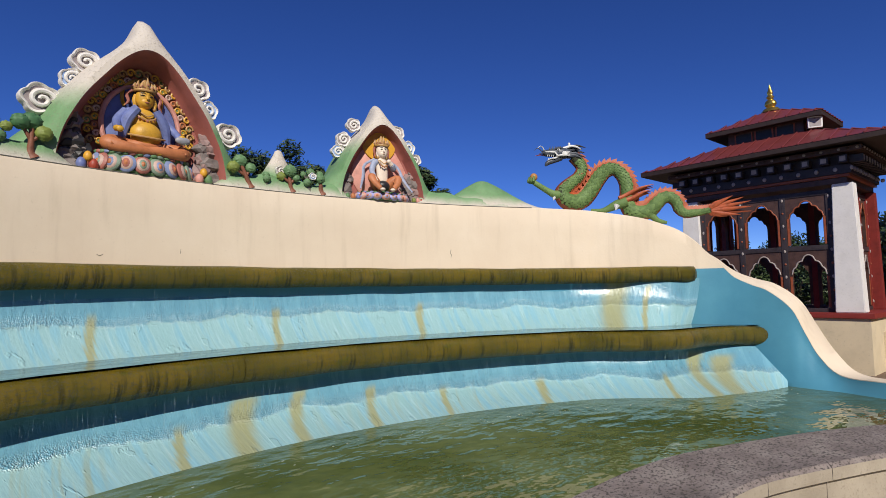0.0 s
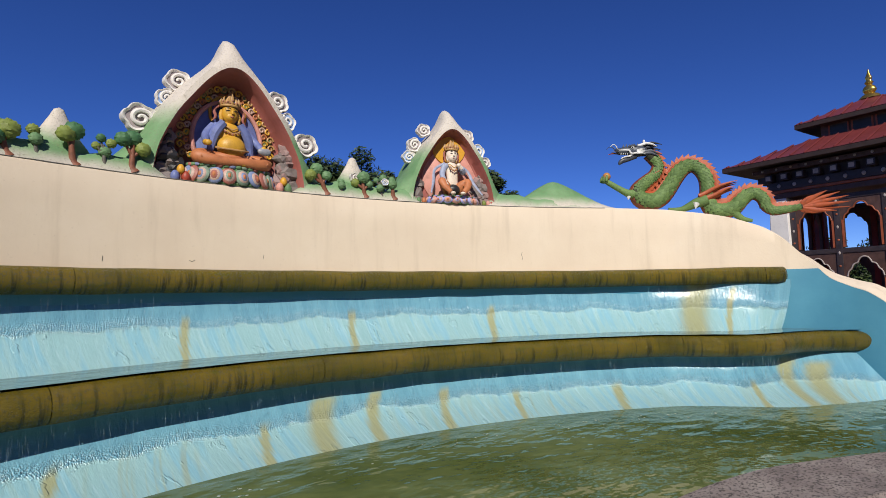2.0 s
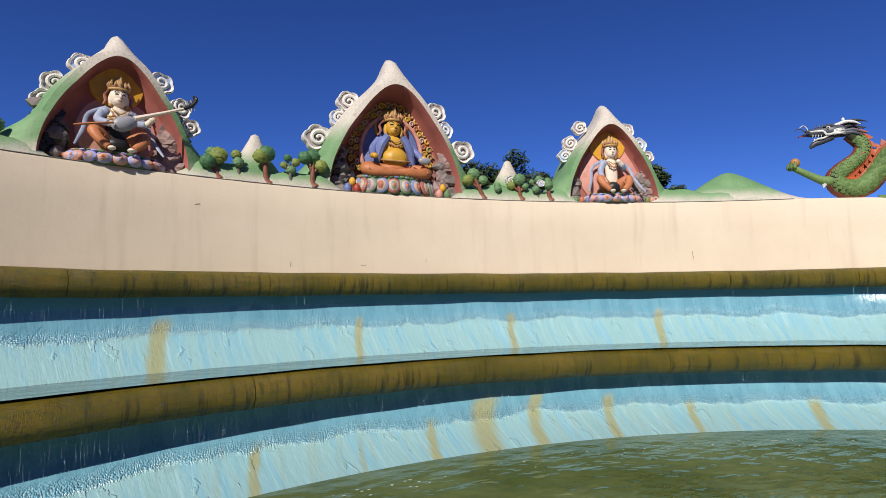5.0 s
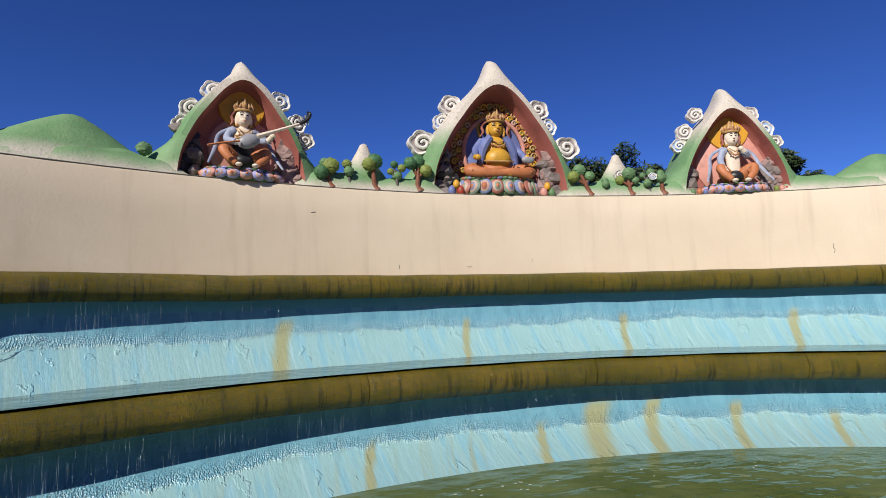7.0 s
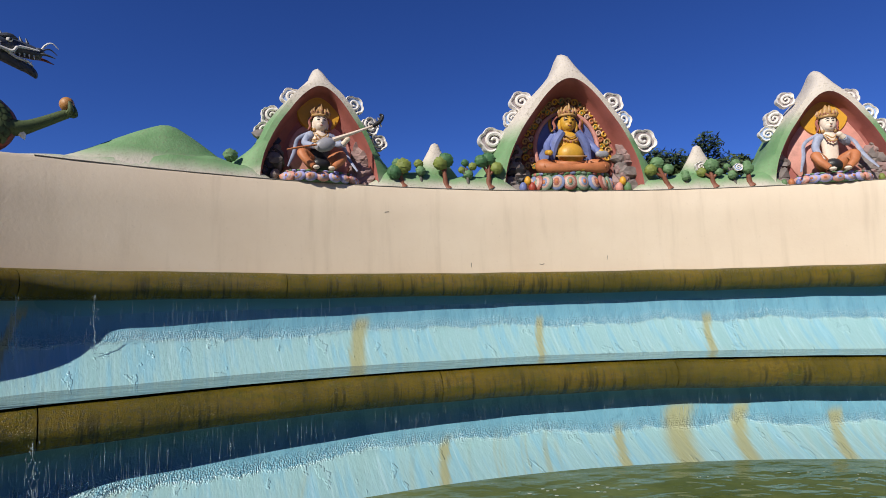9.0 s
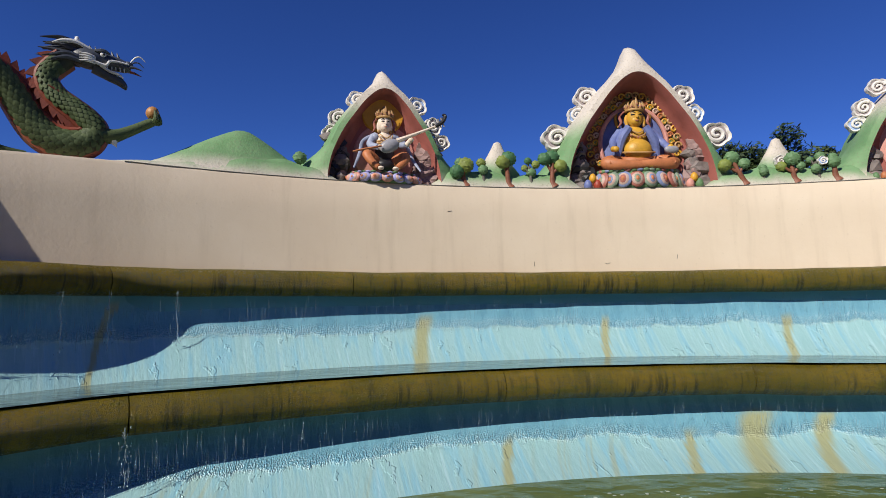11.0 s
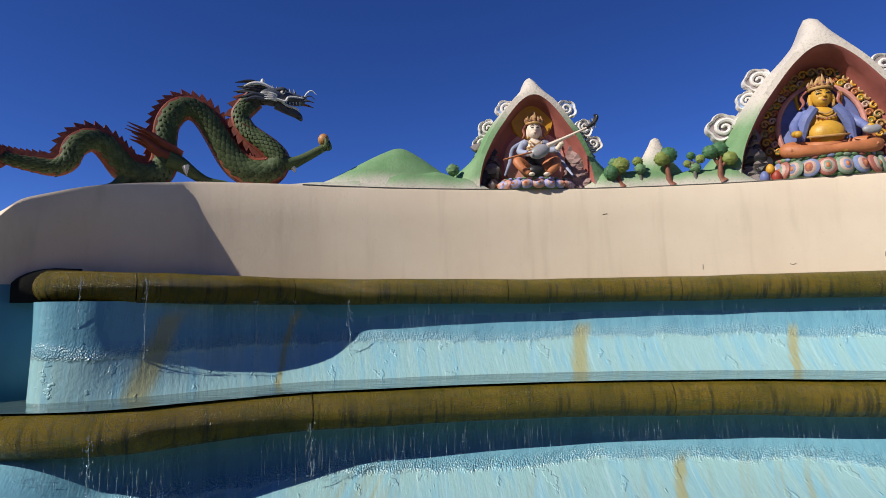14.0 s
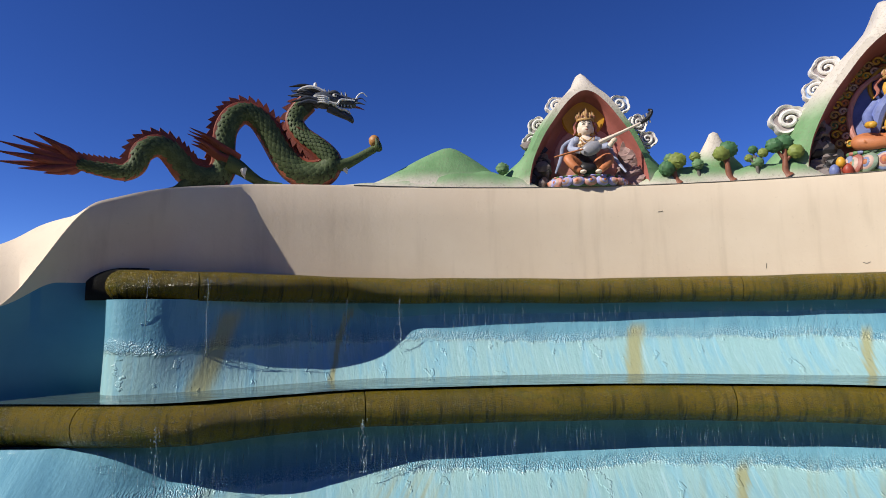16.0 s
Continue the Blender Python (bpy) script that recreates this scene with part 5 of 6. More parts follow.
    for i in range(6):
        tube(bm, [(.33 + .045 * i, -.03, .86 + .004 * i), (.345 + .045 * i, -.03, .905 + .004 * i)], [.014, .003], 6, M, n=2)
    bm.verts.ensure_lookup_table()
    for v in list(bm.verts)[first:]:
        v.co.z += 0.17
        v.co.x -= 0.02
    for v in bm.verts:
        v.co = along_wall(side, s0 + v.co.x * long, v.co.y, v.co.z * 1.04 - sag * max(0.0, min(1.0, (v.co.x - 0.9) / 0.6)))
    ob = part("dragon_statue", finish(bm), [scales, fin, BELLY, MANE, PALE, BLACK, BALL, UNDER])
    return tagged(ob, label, "dragon statue", "dragon statues")


dragon(-1, 5.52, 1.0, 0.0, "green scaled dragon statue in shaded colours with red fins holding a golden ball", SHADED_SCALES, SHADED_FIN)
dragon(1, 5.90, 1.06, 0.09, "green scaled dragon statue with orange fins holding a golden ball", SCALES, FIN)

# black sheet on the wall, painting the shade behind the upper ledge's rounded end
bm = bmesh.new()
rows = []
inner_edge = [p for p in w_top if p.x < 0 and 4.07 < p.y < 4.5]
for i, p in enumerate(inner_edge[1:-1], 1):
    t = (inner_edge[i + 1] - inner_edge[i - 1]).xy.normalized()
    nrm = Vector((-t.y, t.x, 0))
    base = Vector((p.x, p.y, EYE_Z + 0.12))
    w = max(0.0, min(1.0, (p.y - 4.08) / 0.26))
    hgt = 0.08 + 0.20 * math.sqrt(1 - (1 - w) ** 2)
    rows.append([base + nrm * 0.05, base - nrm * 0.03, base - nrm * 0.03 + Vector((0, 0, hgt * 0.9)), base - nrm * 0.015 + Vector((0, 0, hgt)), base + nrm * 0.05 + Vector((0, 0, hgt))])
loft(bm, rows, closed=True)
tagged(part("trim", finish(bm), speckled("black_painted_shade", [(0.3, (0.003, 0.003, 0.002)), (0.7, (0.008, 0.008, 0.006))], 6.0, 60, 0.2, 0.95)), "black sheet painted as shade beside the ledge's end", "hollow", kind="structure")

# thin open joint between the wall and the sculpted hills
bm = bmesh.new()
tube(bm, [ring(9.818, a, ZT + 0.001 + 0.003 * noise.noise(Vector((a, 0, 0)))) for a in np.linspace(-33, 33, 90)], [0.006 + 0.003 * noise.noise(Vector((a * 0.7, 5, 0))) for a in np.linspace(-33, 33, 90)], 6, n=1)
tagged(part("trim", finish(bm), TRUNKG), "thin dark open joint along the top of the wall", "joint", kind="structure")
# hairline cracks in the plaster
for a0, z0, pts_ in ((24.6, -0.83, [(0, 0), (0.012, 0.04), (-0.006, 0.07), (0.004, 0.12)]), (-3.0, -0.9, [(0, 0), (0.03, -0.01), (0.06, 0.004)]), (2.0, -0.86, [(0, 0), (0.006, 0.05)]), (-8.0, -0.93, [(0, 0), (0.003, 0.05)]), (-14, -0.3, [(0, 0), (0.05, 0.008)])):
    bm = bmesh.new()
    tube(bm, [ring(9.806, a0 + math.degrees(x / 9.8), ZT + z0 + z) for x, z in pts_], [0.003] * len(pts_), 5, n=3)
    tagged(part("trim", finish(bm), TRUNKG), "hairline crack in the cream plaster", "crack", kind="structure")


# ================= falling water =================
def glass_water():
    k = Mat("falling_water", 0.08)
    k.color((0.75, 0.86, 0.92))
    k.b.inputs["Transmission Weight"].default_value = 0.8
    k.b.inputs["IOR"].default_value = 1.33
    return k.m


DROPS = glass_water()


def curtain(name, lip, top, drop, n, seed, label):
    """Thin broken threads of water that fall from a lip."""
    c = offset(lip, 0.05)
    rng = random.Random(seed)
    bm = bmesh.new()
    for _ in range(n):
        i = rng.randrange(2, len(c) - 3)
        p = c[i].lerp(c[i + 1], rng.random())
        gust = noise.noise(Vector((i * 0.16, seed, 0)))
        if rng.random() > 0.55 + gust:
            continue
        z = top - rng.uniform(0.0, drop * 0.75)
        ln = rng.uniform(0.04, 0.19)
        r = rng.uniform(0.0006, 0.0014)
        q = p + Vector((rng.uniform(-0.015, 0.015), rng.uniform(-0.02, 0.03), 0))
        vs = [[bm.verts.new((q.x + math.cos(a) * r * k, q.y + math.sin(a) * r * k, z - ln * w)) for a in (0, 2.09, 4.19)] for w, k in ((0, 0.3), (0.55, 1), (1, 0.25))]
        for a, b in ((0, 1), (1, 2)):
            for j in range(3):
                bm.faces.new((vs[a][j], vs[a][(j + 1) % 3], vs[b][(j + 1) % 3], vs[b][j]))
    ob = part(name, finish(bm), DROPS)
    return tagged(ob, label, "falling water", kind="stuff")


curtain("falling_water", lip1, Z1 - 0.255, 0.42, 2000, 2, "fine threads of water falling from the upper ledge")
curtain("falling_water", lip2, Z2 - 0.285, 0.33, 2000, 6, "fine threads of water falling from the lower ledge")


def jet(lip, top, at_i, drop, seed):
    rng = random.Random(seed)
    c = lip
    p = c[at_i]
    bm = bmesh.new()
    pts = [(p.x + 0.01 * rng.uniform(-1, 1), p.y - 0.03, top - drop * i / 9) for i in range(10)]
    tube(bm, pts, [0.0032 * rng.uniform(0.3, 1.3) for _ in pts], 7, n=3)
    for _ in range(40):
        w = rng.random()
        blob(bm, (p.x + rng.uniform(-0.03, 0.03), p.y - 0.03 + rng.uniform(-0.03, 0.03), top - drop * w), (0.0028, 0.0028, rng.uniform(0.004, 0.011)), 0, None, 6, 5)
    return tagged(part("water_jet", finish(bm), DROPS), "thin broken jet of water dripping from a gap in the ledge", "water jet", "water jets")


n1_, n2_ = len(lip1), len(lip2)
for i, f_ in enumerate((0.052, 0.082, 0.135, 0.155, 0.19)):
    jet(lip1, Z1 - 0.02 if i < 2 else Z1 - 0.2, int(n1_ * f_), 0.75 if i < 2 else 0.5, i)
jet(lip2, Z2 - 0.12, int(n2_ * 0.115), 0.5, 31)
jet(lip2, Z2 - 0.2, int(n2_ * 0.2), 0.4, 32)

# foam along the pool's edge
FOAM = paint("water_foam", (0.36, 0.42, 0.36), 0.5, 0.2, 20)
bm = bmesh.new()
rng = random.Random(8)
c = foot_l
for _ in range(160):
    i = rng.randrange(0, len(c) - 1)
    p = c[i].lerp(c[i + 1], rng.random())
    t = (c[i + 1] - c[i]).normalized()
    p = p + Vector((t.y, -t.x, 0)) * abs(rng.gauss(0.03, 0.12))
    r = rng.uniform(0.003, 0.009)
    blob(bm, (p.x, p.y, ZW + 0.002), (r * 2, r * 1.2, r * 0.35), 0, None, 6, 4)
tagged(part("water_foam", finish(bm), FOAM), "small pale bubbles of foam at the foot of the cascade", "foam", kind="stuff")


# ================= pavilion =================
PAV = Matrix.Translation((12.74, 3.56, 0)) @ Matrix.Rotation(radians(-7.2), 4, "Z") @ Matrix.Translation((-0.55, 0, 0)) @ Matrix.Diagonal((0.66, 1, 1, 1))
PWHITE = paint("whitewash", (0.78, 0.76, 0.74), 0.75, 0.08, 4, 0.2)
PRED = paint("oxblood_paint", (0.22, 0.028, 0.022), 0.5, 0.25, 6)
PCREAM = paint("cream_plinth_paint", (0.62, 0.52, 0.36), 0.75, 0.1, 3, 0.25)
TIMBER = paint("dark_painted_timber", (0.085, 0.045, 0.036), 0.5, 0.4, 9)
ROSET = paint("faded_rosette_paint", (0.42, 0.37, 0.35), 0.6, 0.3, 9)
TIMBLUE = paint("blue_black_timber", (0.042, 0.032, 0.036), 0.5, 0.4, 9)
RUST = paint("orange_trim_paint", (0.33, 0.085, 0.035), 0.5, 0.3, 9)
ROOFM = paint("maroon_roof_sheet", (0.17, 0.035, 0.035), 0.4, 0.25, 3, 0.15)
SOFFIT = paint("dark_soffit_boards", (0.035, 0.02, 0.016), 0.6, 0.3, 6)
GILT = paint("gilded_metal", (0.75, 0.48, 0.10), 0.25, 0.2, 9, 0.1, 0.9)
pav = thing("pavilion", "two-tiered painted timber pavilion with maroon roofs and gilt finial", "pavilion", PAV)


def box(bm, lo, hi, mat=0, bevel=0.0):
    vs = [bm.verts.new((x, y, z)) for x in (lo[0], hi[0]) for y in (lo[1], hi[1]) for z in (lo[2], hi[2])]
    fs = []
    for q in ((0, 1, 3, 2), (4, 6, 7, 5), (0, 4, 5, 1), (2, 3, 7, 6), (0, 2, 6, 4), (1, 5, 7, 3)):
        fc = bm.faces.new([vs[i] for i in q])
        fc.material_index = mat
        fs.append(fc)
    if bevel:
        bmesh.ops.bevel(bm, geom=list({e for f in fs for e in f.edges}), offset=bevel, segments=2, affect="EDGES", profile=0.7)
    return bm


def slab(name, lo, hi, m, parent, bevel=0.012, label=""):
    return part(name, finish(box(bmesh.new(), lo, hi, 0, bevel)), m, parent, label)


Hf = 1.5
slab("plinth", (-1.75, -1.85, -0.05), (1.75, 1.85, 1.06), PCREAM, pav, 0.015, "cream plastered plinth")
slab("sill", (-1.82, -1.92, 1.065), (1.82, 1.92, 1.17), PRED, pav, 0.02, "oxblood red sill")
for sx in (-1, 1):
    for sy in (-1, 1):
        bm = bmesh.new()
        w0, w1 = (0.24, 0.18) if sx < 0 else (0.16, 0.13)
        cx, cy = sx * 1.42, sy * 1.52
        rows = [[Vector((cx + a * w, cy + b * w, z)) for a, b in ((-1, -1), (1, -1), (1, 1), (-1, 1))] for w, z in ((w0, 1.172), (w1, 3.72))]
        vv = loft(bm, rows, closed=True)
        bm.faces.new(vv[0]), bm.faces.new(vv[1])
        bmesh.ops.bevel(bm, geom=list(bm.edges), offset=0.012, segments=2, affect="EDGES")
        part("pillar", finish(bm), PWHITE if sx < 0 else PRED, pav, "whitewashed tapered pillar" if sx < 0 else "oxblood red pillar")


def arch(u):
    """Height of a lobed arch over -1..1."""
    a = abs(u)
    if a < 0.36:
        return 0.80 + 0.20 * math.sqrt(max(0, 1 - (a / 0.36) ** 2)) 
    if a < 0.74:
        return 0.60 + 0.20 * math.sqrt(max(0, 1 - ((a - 0.42) / 0.32) ** 2)) if a > 0.42 else 0.80
    return 0.38 + 0.22 * math.sqrt(max(0, 1 - ((a - 0.74) / 0.26) ** 2))


def panel(parent, y0, y1, z0, z1, x, m):
    """A board with a lobed opening between two posts; built in the plane x."""
    bm = bmesh.new()
    n = 36
    cy, hw = (y0 + y1) / 2, (y1 - y0) / 2
    low, spring = z0 + 0.02, z1 - 0.62 * (z1 - z0)
    inner = [(cy - hw * 0.82, low)]
    for i in range(n + 1):
        u = -1 + 2 * i / n
        inner.append((cy + u * hw * 0.82, spring + (z1 - 0.10 - spring) * arch(u)))
    inner.append((cy + hw * 0.82, low))
    outer = [(y0, z0)] + [(y0 + (y1 - y0) * i / n, z1) for i in range(n + 1)] + [(y1, z0)]
    rows = []
    for (a, b), (c_, d) in zip(outer, inner):
        rows.append([Vector((x - 0.03, a, b)), Vector((x - 0.03, c_, d)), Vector((x + 0.03, c_, d)), Vector((x + 0.03, a, b))])
    loft(bm, rows, closed=True)
    return part("arch_panel", finish(bm), m, parent, "painted board with a lobed arch")


def screen(turn, full):
    fr = thing("window_screen", "", "")
    for k in ("label", "category"):
        if k in fr:
            del fr[k]
    fr.parent = pav
    fr.matrix_basis = Matrix.Rotation(turn, 4, "Z")
    y0, y1 = -1.26, 1.26
    posts = [y0 + (y1 - y0) * i / 3 for i in range(4)]
    for i, y in enumerate(posts):
        slab("post", (-1.50, y - 0.055, 1.18), (-1.38, y + 0.055, 3.66), TIMBLUE if turn < 1 else PRED, fr, 0.008)
        if full:
            for j in range(9):
                z = 1.35 + j * 0.27
                bm = bmesh.new()
                blob(bm, (-1.505, y, z), (0.012, 0.022, 0.022 if j % 2 else 0.035), 0, None, 8, 6)
                part("painted_boss", bm, RUST if j % 2 else ROSET, fr)
    for z in (1.20, 2.48, 3.60):
        slab("rail", (-1.495, y0 - 0.2, z - 0.05), (-1.385, y1 + 0.2, z + 0.05), TIMBLUE, fr, 0.008)
    for i in range(3):
        for z0, z1 in ((1.25, 2.43), (2.53, 3.55)):
            panel(fr, posts[i] + 0.055, posts[i + 1] - 0.055, z0, z1, -1.44, TIMBER)
            if full:
                bm = bmesh.new()
                hw = (posts[1] - posts[0]) / 2 - 0.055
                cy = (posts[i] + posts[i + 1]) / 2
                sp = z1 - 0.62 * (z1 - z0)
                tube(bm, [(-1.478, cy + u * hw * 0.85, sp + (z1 - 0.09 - sp) * arch(u)) for u in np.linspace(-1, 1, 31)], [0.013] * 31, 6, n=1)
                part("arch_trim", finish(bm), RUST if z0 > 2 else ROSET, fr)
                for e in (-1, 1):
                    slab("jamb_strip", (-1.482, cy + e * hw * 0.90 - 0.02, z0 + 0.02), (-1.471, cy + e * hw * 0.90 + 0.02, sp + 0.2), RUST, fr, 0.0)
    return fr


screen(0.0, True)
screen(radians(90), True)
screen(radians(180), False)
screen(radians(270), False)
# beams and cornice
for z0, z1, hw, m_ in ((3.725, 3.84, 1.60, TIMBER), (3.845, 3.90, 1.66, RUST), (3.905, 4.08, 1.70, TIMBLUE), (4.30, 4.40, 1.92, TIMBER)):
    slab("beam", (-hw, -hw, z0), (hw, hw, z1), m_, pav, 0.008)
slab("frieze", (-1.62, -1.62, 4.08), (1.62, 1.62, 4.30), SOFFIT, pav, 0.0)
for side in range(4):
    rot = Matrix.Rotation(radians(90) * side, 4, "Z")
    for i in range(11):
        y = -1.6 + 3.2 * i / 10
        for nm, lo, hi, m_ in (("bracket", (-1.90, y - 0.075, 4.10), (-1.60, y + 0.075, 4.245), TIMBLUE), ("rosette", (-1.912, y - 0.05, 4.125), (-1.902, y + 0.05, 4.22), ROSET)):
            if side in (2, 3) and nm == "rosette":
                continue
            ob = slab(nm, lo, hi, m_, pav, 0.008 if nm == "bracket" else 0.0)
            ob.matrix_basis = rot
        bm = bmesh.new()
        blob(bm, (-1.72, y + 0.16, 3.99), (0.03, 0.04, 0.045), 0, None, 8, 6)
        ob = part("knob", bm, ROSET, pav)
        ob.matrix_basis = rot
    for i in range(26):
        y = -1.85 + 3.7 * i / 25
        bm = bmesh.new()
        blob(bm, (-1.935, y, 4.35), (0.02, 0.028, 0.028), 0, None, 6, 5)
        ob = part("dentil", bm, TIMBER if i % 2 else ROSET, pav)
        ob.matrix_basis = rot


def hip_roof(parent, half, z0, top, z1, ribs):
    """Low hipped roof: sheet, edge board, soffit and seams."""
    bm = bmesh.new()
    rows = [[Vector((a * h, b * h, z)) for a, b in ((-1, -1), (1, -1), (1, 1), (-1, 1))] for h, z in ((half, z0), (half * 0.5 + top * 0.5, z0 + (z1 - z0) * 0.46), (top, z1), (0.001, z1 + 0.001))]
    loft(bm, rows, closed=True)
    part("roof_sheet", finish(bm), ROOFM, parent, "maroon sheet roof", True)
    bm = bmesh.new()
    rows = [[Vector((a * h, b * h, z)) for a, b in ((-1, -1), (1, -1), (1, 1), (-1, 1))] for h, z in ((half - 0.01, z0 - 0.005), (half - 0.01, z0 - 0.10), (half - 0.06, z0 - 0.10), (top * 0.95, z0 - 0.02))]
    loft(bm, rows, closed=True)
    part("eave", finish(bm), SOFFIT, parent, "dark board eave", True)
    for side in range(4):
        rot = Matrix.Rotation(radians(90) * side, 4, "Z")
        for i in range(ribs):
            y = -half + 2 * half * (i + 0.5) / ribs
            e = max(abs(y), top)
            zt = z0 + (z1 - z0) * (half - e) / (half - top)
            bm = bmesh.new()
            tube(bm, [(-half - 0.01, y, z0 + 0.012), (-e, y, zt + 0.012)], [0.016, 0.016], 6, n=2)
            ob = part("seam", finish(bm), ROOFM, parent)
            ob.matrix_basis = rot


hip_roof(pav, 2.45, 4.52, 0.95, 5.0, 18)
lantern = slab("lantern", (-0.78, -0.78, 4.9), (0.78, 0.78, 5.30), TIMBER, pav, 0.01, "dark timber lantern storey")
for side in range(4):
    for i in range(3):
        bm = box(bmesh.new(), (-0.795, -0.60 + i * 0.43, 5.04), (-0.781, -0.26 + i * 0.43, 5.23), 0, 0.0)
        ob = part("opening", finish(bm), BLACK, lantern)
        ob.matrix_basis = Matrix.Rotation(radians(90) * side, 4, "Z")
        for e in (0, 1):
            bm = box(bmesh.new(), (-0.81, -0.62 + i * 0.43 + e * 0.36, 5.02), (-0.782, -0.59 + i * 0.43 + e * 0.36, 5.25), 0, 0.0)
            ob = part("opening_frame", finish(bm), RUST, lantern)
            ob.matrix_basis = Matrix.Rotation(radians(90) * side, 4, "Z")
hip_roof(pav, 1.2, 5.36, 0.14, 5.76, 9)
bm = bmesh.new()
tube(bm, [(0, 0, 5.76), (0, 0, 5.84), (0, 0, 5.87), (0, 0, 5.94), (0, 0, 6.02), (0, 0, 6.06), (0, 0, 6.11), (0, 0, 6.16), (0, 0, 6.22), (0, 0, 6.29), (0, 0, 6.41)],
     [0.22, 0.15, 0.09, 0.13, 0.10, 0.055, 0.085, 0.05, 0.065, 0.035, 0.006], 16, n=3)
part("finial", finish(bm), GILT, pav, "gilt ringed finial")
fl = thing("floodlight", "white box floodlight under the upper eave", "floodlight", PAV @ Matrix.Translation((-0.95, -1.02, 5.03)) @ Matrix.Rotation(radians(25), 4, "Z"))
part("housing", finish(box(bmesh.new(), (-0.06, -0.14, 0), (0.06, 0.14, 0.24), 0, 0.015)), PWHITE, fl)
part("lens", finish(box(bmesh.new(), (-0.066, -0.11, 0.03), (-0.061, 0.11, 0.21), 0, 0.0)), CLOUDG, fl)
part("arm", finish(box(bmesh.new(), (0.06, -0.02, 0.1), (0.34, 0.02, 0.14), 0, 0.004)), BLACK, fl)
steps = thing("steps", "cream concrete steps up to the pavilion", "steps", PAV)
for i in range(4):
    slab("step", (-0.4, -1.84 - 0.3 * (4 - i), -0.02), (1.7, -1.84 - 0.3 * (3 - i), 0.17 + 0.2 * i), PCREAM, steps, 0.01)


# ================= trees behind =================
def leaf_mat():
    k = Mat("leaves", 0.5)
    g = k.node("ShaderNodeNewGeometry")
    k.color(k.ramp(g.outputs["Random Per Island"], [(0.0, (0.012, 0.025, 0.008)), (0.6, (0.03, 0.055, 0.015)), (1.0, (0.06, 0.085, 0.022))]))
    return k.m


LEAF = leaf_mat()
BARK = paint("bark", (0.09, 0.065, 0.045), 0.9, 0.4, 6, 0.6)


def tree(x, y, height, crown_r, crown_h, seed, n=5200, size=0.1, label="dark green leafy tree beyond the wall"):
    rng = random.Random(seed)
    th = thing("tree", label, "tree", Matrix.Translation((x, y, 0)), "trees")
    base = height - crown_h
    bm = bmesh.new()
    tube(bm, [(0, 0, -0.1), (0.05, 0.03, base * 0.5), (-0.04, 0.05, base), (0.02, 0, height - crown_h * 0.35)], [0.2, 0.15, 0.12, 0.04], 10)
    lumps = []
    for i in range(15):
        a, w = rng.uniform(0, 6.28), rng.random()
        rr = crown_r * (0.35 + 0.55 * rng.random()) * math.sin(math.pi * (0.18 + 0.72 * w))
        p = Vector((math.cos(a) * rr, math.sin(a) * rr, base + crown_h * (0.08 + 0.82 * w)))
        lumps.append((p, crown_r * rng.uniform(0.25, 0.42)))
        tube(bm, [(0, 0, base * 0.9), Vector((0, 0, base)).lerp(p, 0.6), p], [0.06, 0.04, 0.015], 6, n=3)
    part("trunk", finish(bm), BARK, th)
    V, Fc = [], []
    for i in range(n):
        p, r = lumps[rng.randrange(len(lumps))]
        d = Vector((rng.gauss(0, 1), rng.gauss(0, 1), rng.gauss(0, 1))).normalized() * r * rng.uniform(0.4, 1.12)
        d.z *= 0.8
        q = p + d
        e1 = Vector((rng.gauss(0, 1), rng.gauss(0, 1), rng.gauss(0, 1))).normalized()
        e2 = e1.orthogonal().normalized()
        s = size * rng.uniform(0.6, 1.3)
        b = len(V)
        V += [q - e1 * s, q + e2 * s * 0.45, q + e1 * s, q - e2 * s * 0.45]
        Fc.append((b, b + 1, b + 2, b + 3))
    me = bpy.data.meshes.new("crown")
    me.from_pydata([tuple(v) for v in V], [], Fc)
    me.materials.append(LEAF)
    ob = new("crown", me)
    ob.parent = th
    tagged(ob, kind="stuff")
    return th


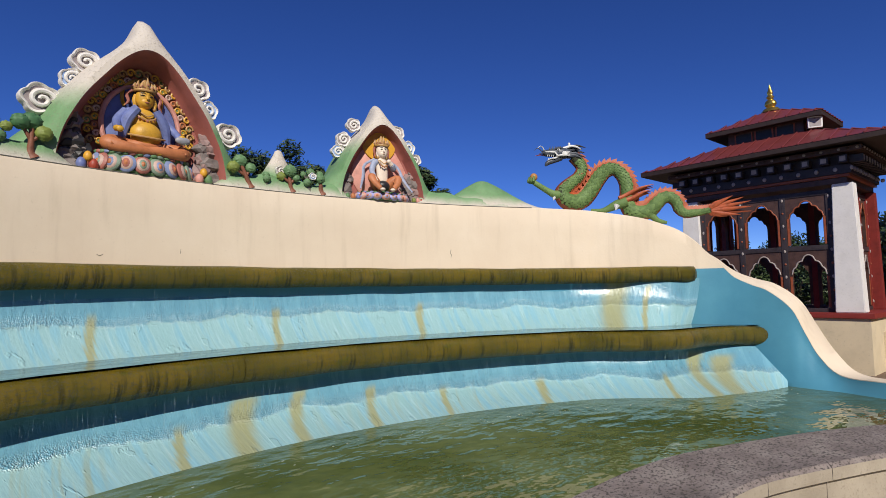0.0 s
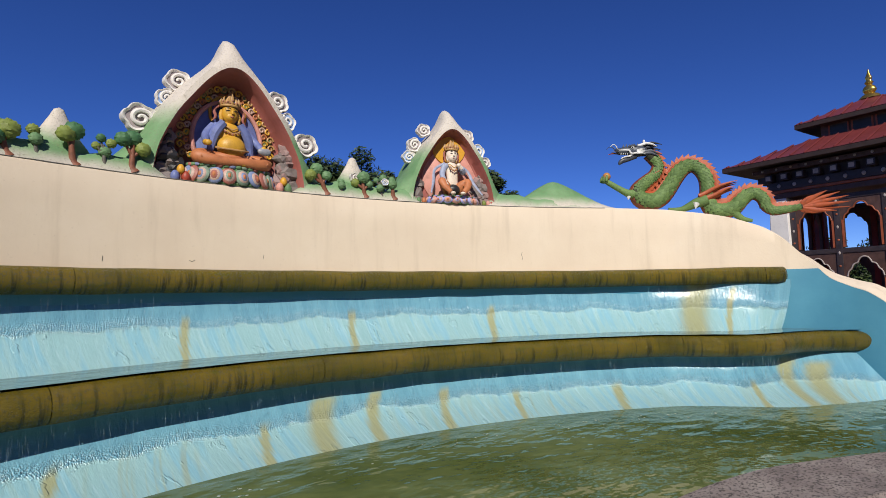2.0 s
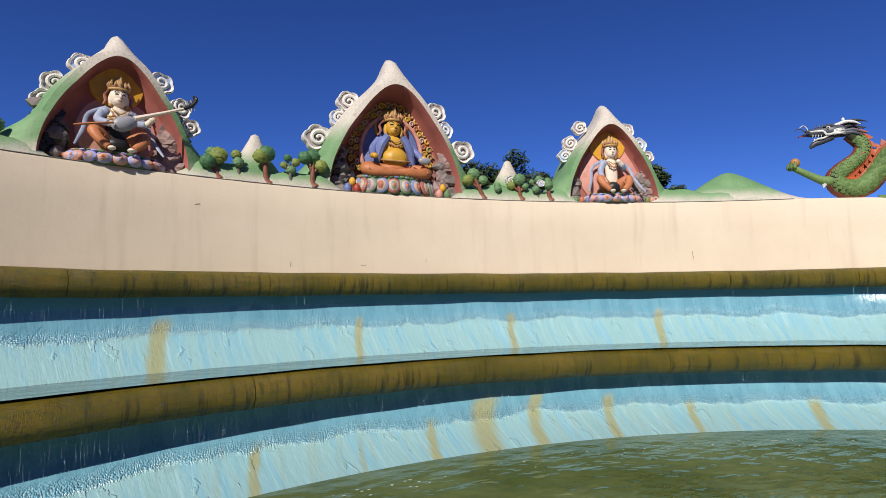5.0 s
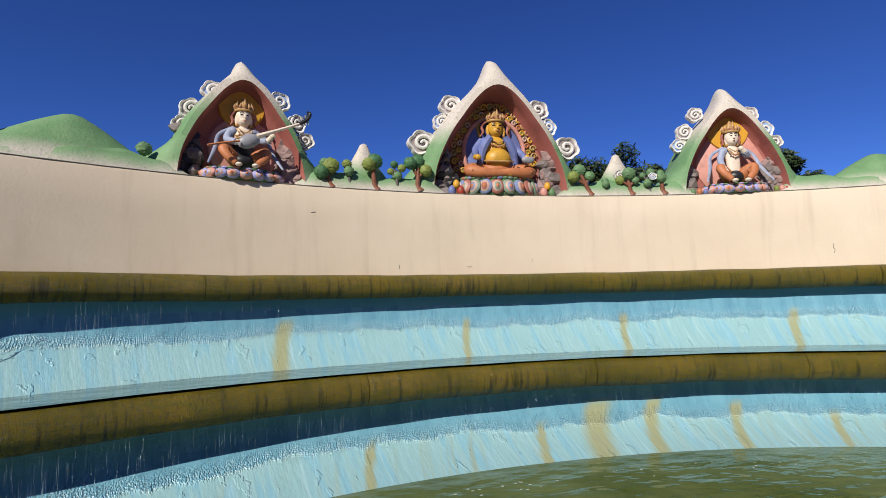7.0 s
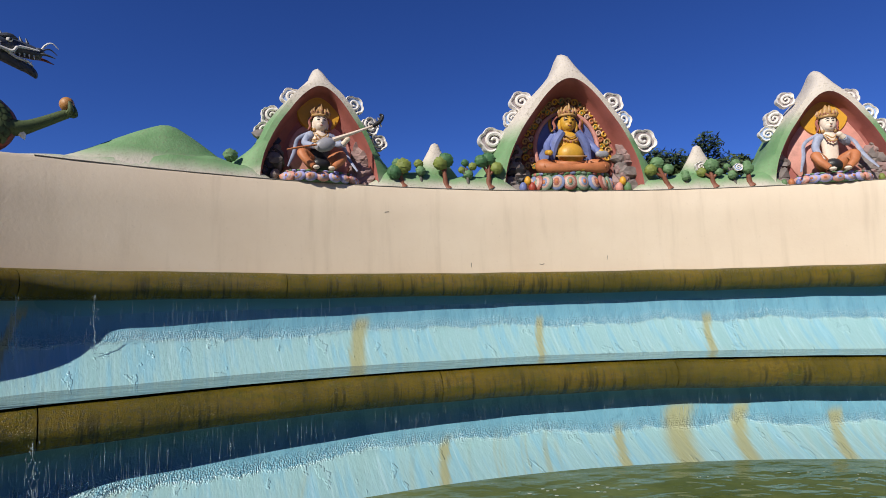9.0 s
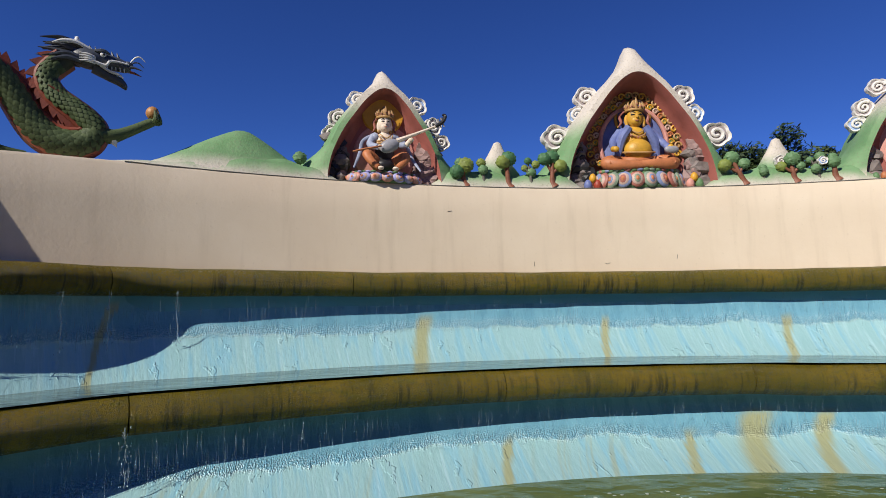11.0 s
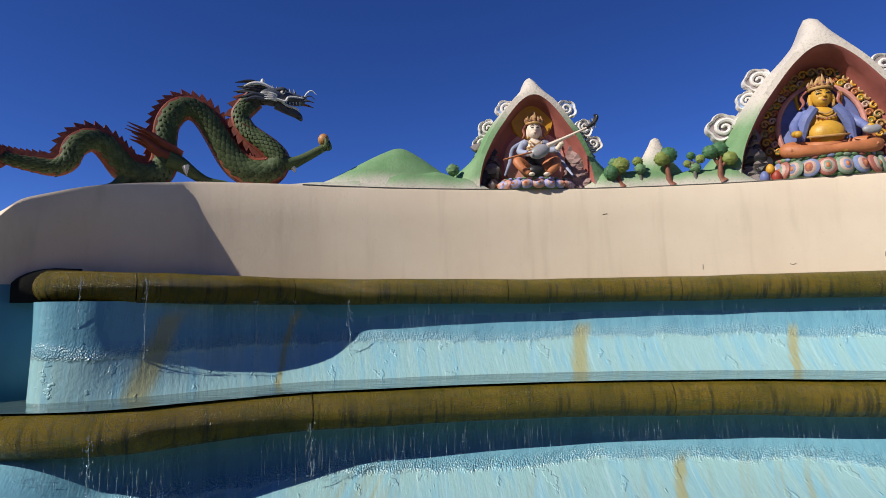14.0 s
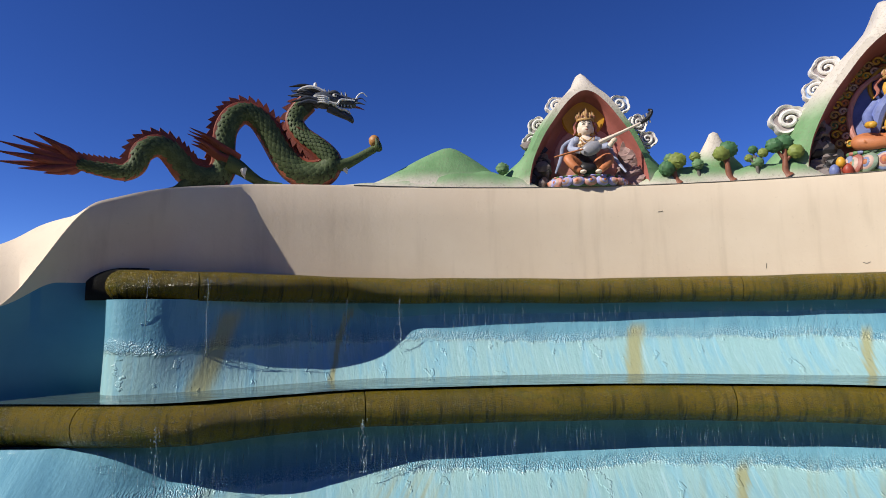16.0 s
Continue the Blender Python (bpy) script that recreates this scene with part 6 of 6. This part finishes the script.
def polar(az, d):
    return -2.4 + d * math.sin(radians(az)), 0.88 + d * math.cos(radians(az))


for i, (az, d, h, cr, ch) in enumerate(((28.6, 20, 6.9, 1.5, 3.2), (32.3, 20.5, 7.2, 1.5, 3.4), (35.6, 20, 6.3, 1.0, 3.0), (45.6, 21, 6.7, 1.1, 3.2), (48.0, 21, 5.7, 1.0, 2.8),
                                        (-12.0, 24, 6.2, 1.5, 3.0), (87.3, 26, 4.6, 1.6, 4.2), (88.2, 23, 4.2, 1.3, 3.9), (89.6, 24, 4.6, 1.6, 4.3), (76.5, 34, 4.4, 2.2, 4.0), (80.0, 34, 4.2, 2.2, 3.9), (73.5, 36, 4.0, 2.2, 3.7), (83.0, 33, 3.9, 2.0, 3.7))):
    x, y = polar(az, d)
    tree(x, y, h, cr, ch, 40 + i)

# woods that close the horizon: low ones far off, tall unseen ones behind the place where one stands
def woods(name, label, n, near, deep, tall, lo, hi, size):
    rng = random.Random(77)
    V, Fc = [], []
    for _ in range(n):
        a = rng.uniform(lo, hi)
        d = near + deep * rng.random()
        hh = tall * (1 + 0.4 * noise.noise(Vector((math.cos(a) * 6, math.sin(a) * 6, 0))))
        q = Vector((d * math.cos(a), d * math.sin(a), rng.random() ** 0.7 * hh))
        e1 = Vector((rng.gauss(0, 1), rng.gauss(0, 1), rng.gauss(0, 1))).normalized()
        e2 = e1.orthogonal().normalized()
        sz = size * rng.uniform(0.55, 1.45)
        b = len(V)
        V += [tuple(q - e1 * sz), tuple(q + e2 * sz * 0.6), tuple(q + e1 * sz), tuple(q - e2 * sz * 0.6)]
        Fc.append((b, b + 1, b + 2, b + 3))
    me = bpy.data.meshes.new(name)
    me.from_pydata(V, [], Fc)
    me.materials.append(LEAF)
    return tagged(new(name, me), label, "woods", kind="stuff")


woods("far_woods", "dark green far woods along the horizon", 30000, 70, 20, 5.5, 0, 2 * math.pi, 0.9)
# never in view: added to hold back skylight from low behind the camera
woods("unseen_sky_block_woods", "unseen tall dark green woods added behind the pavement to block low sky", 30000, 26, 8, 12, radians(185), radians(355), 0.6)
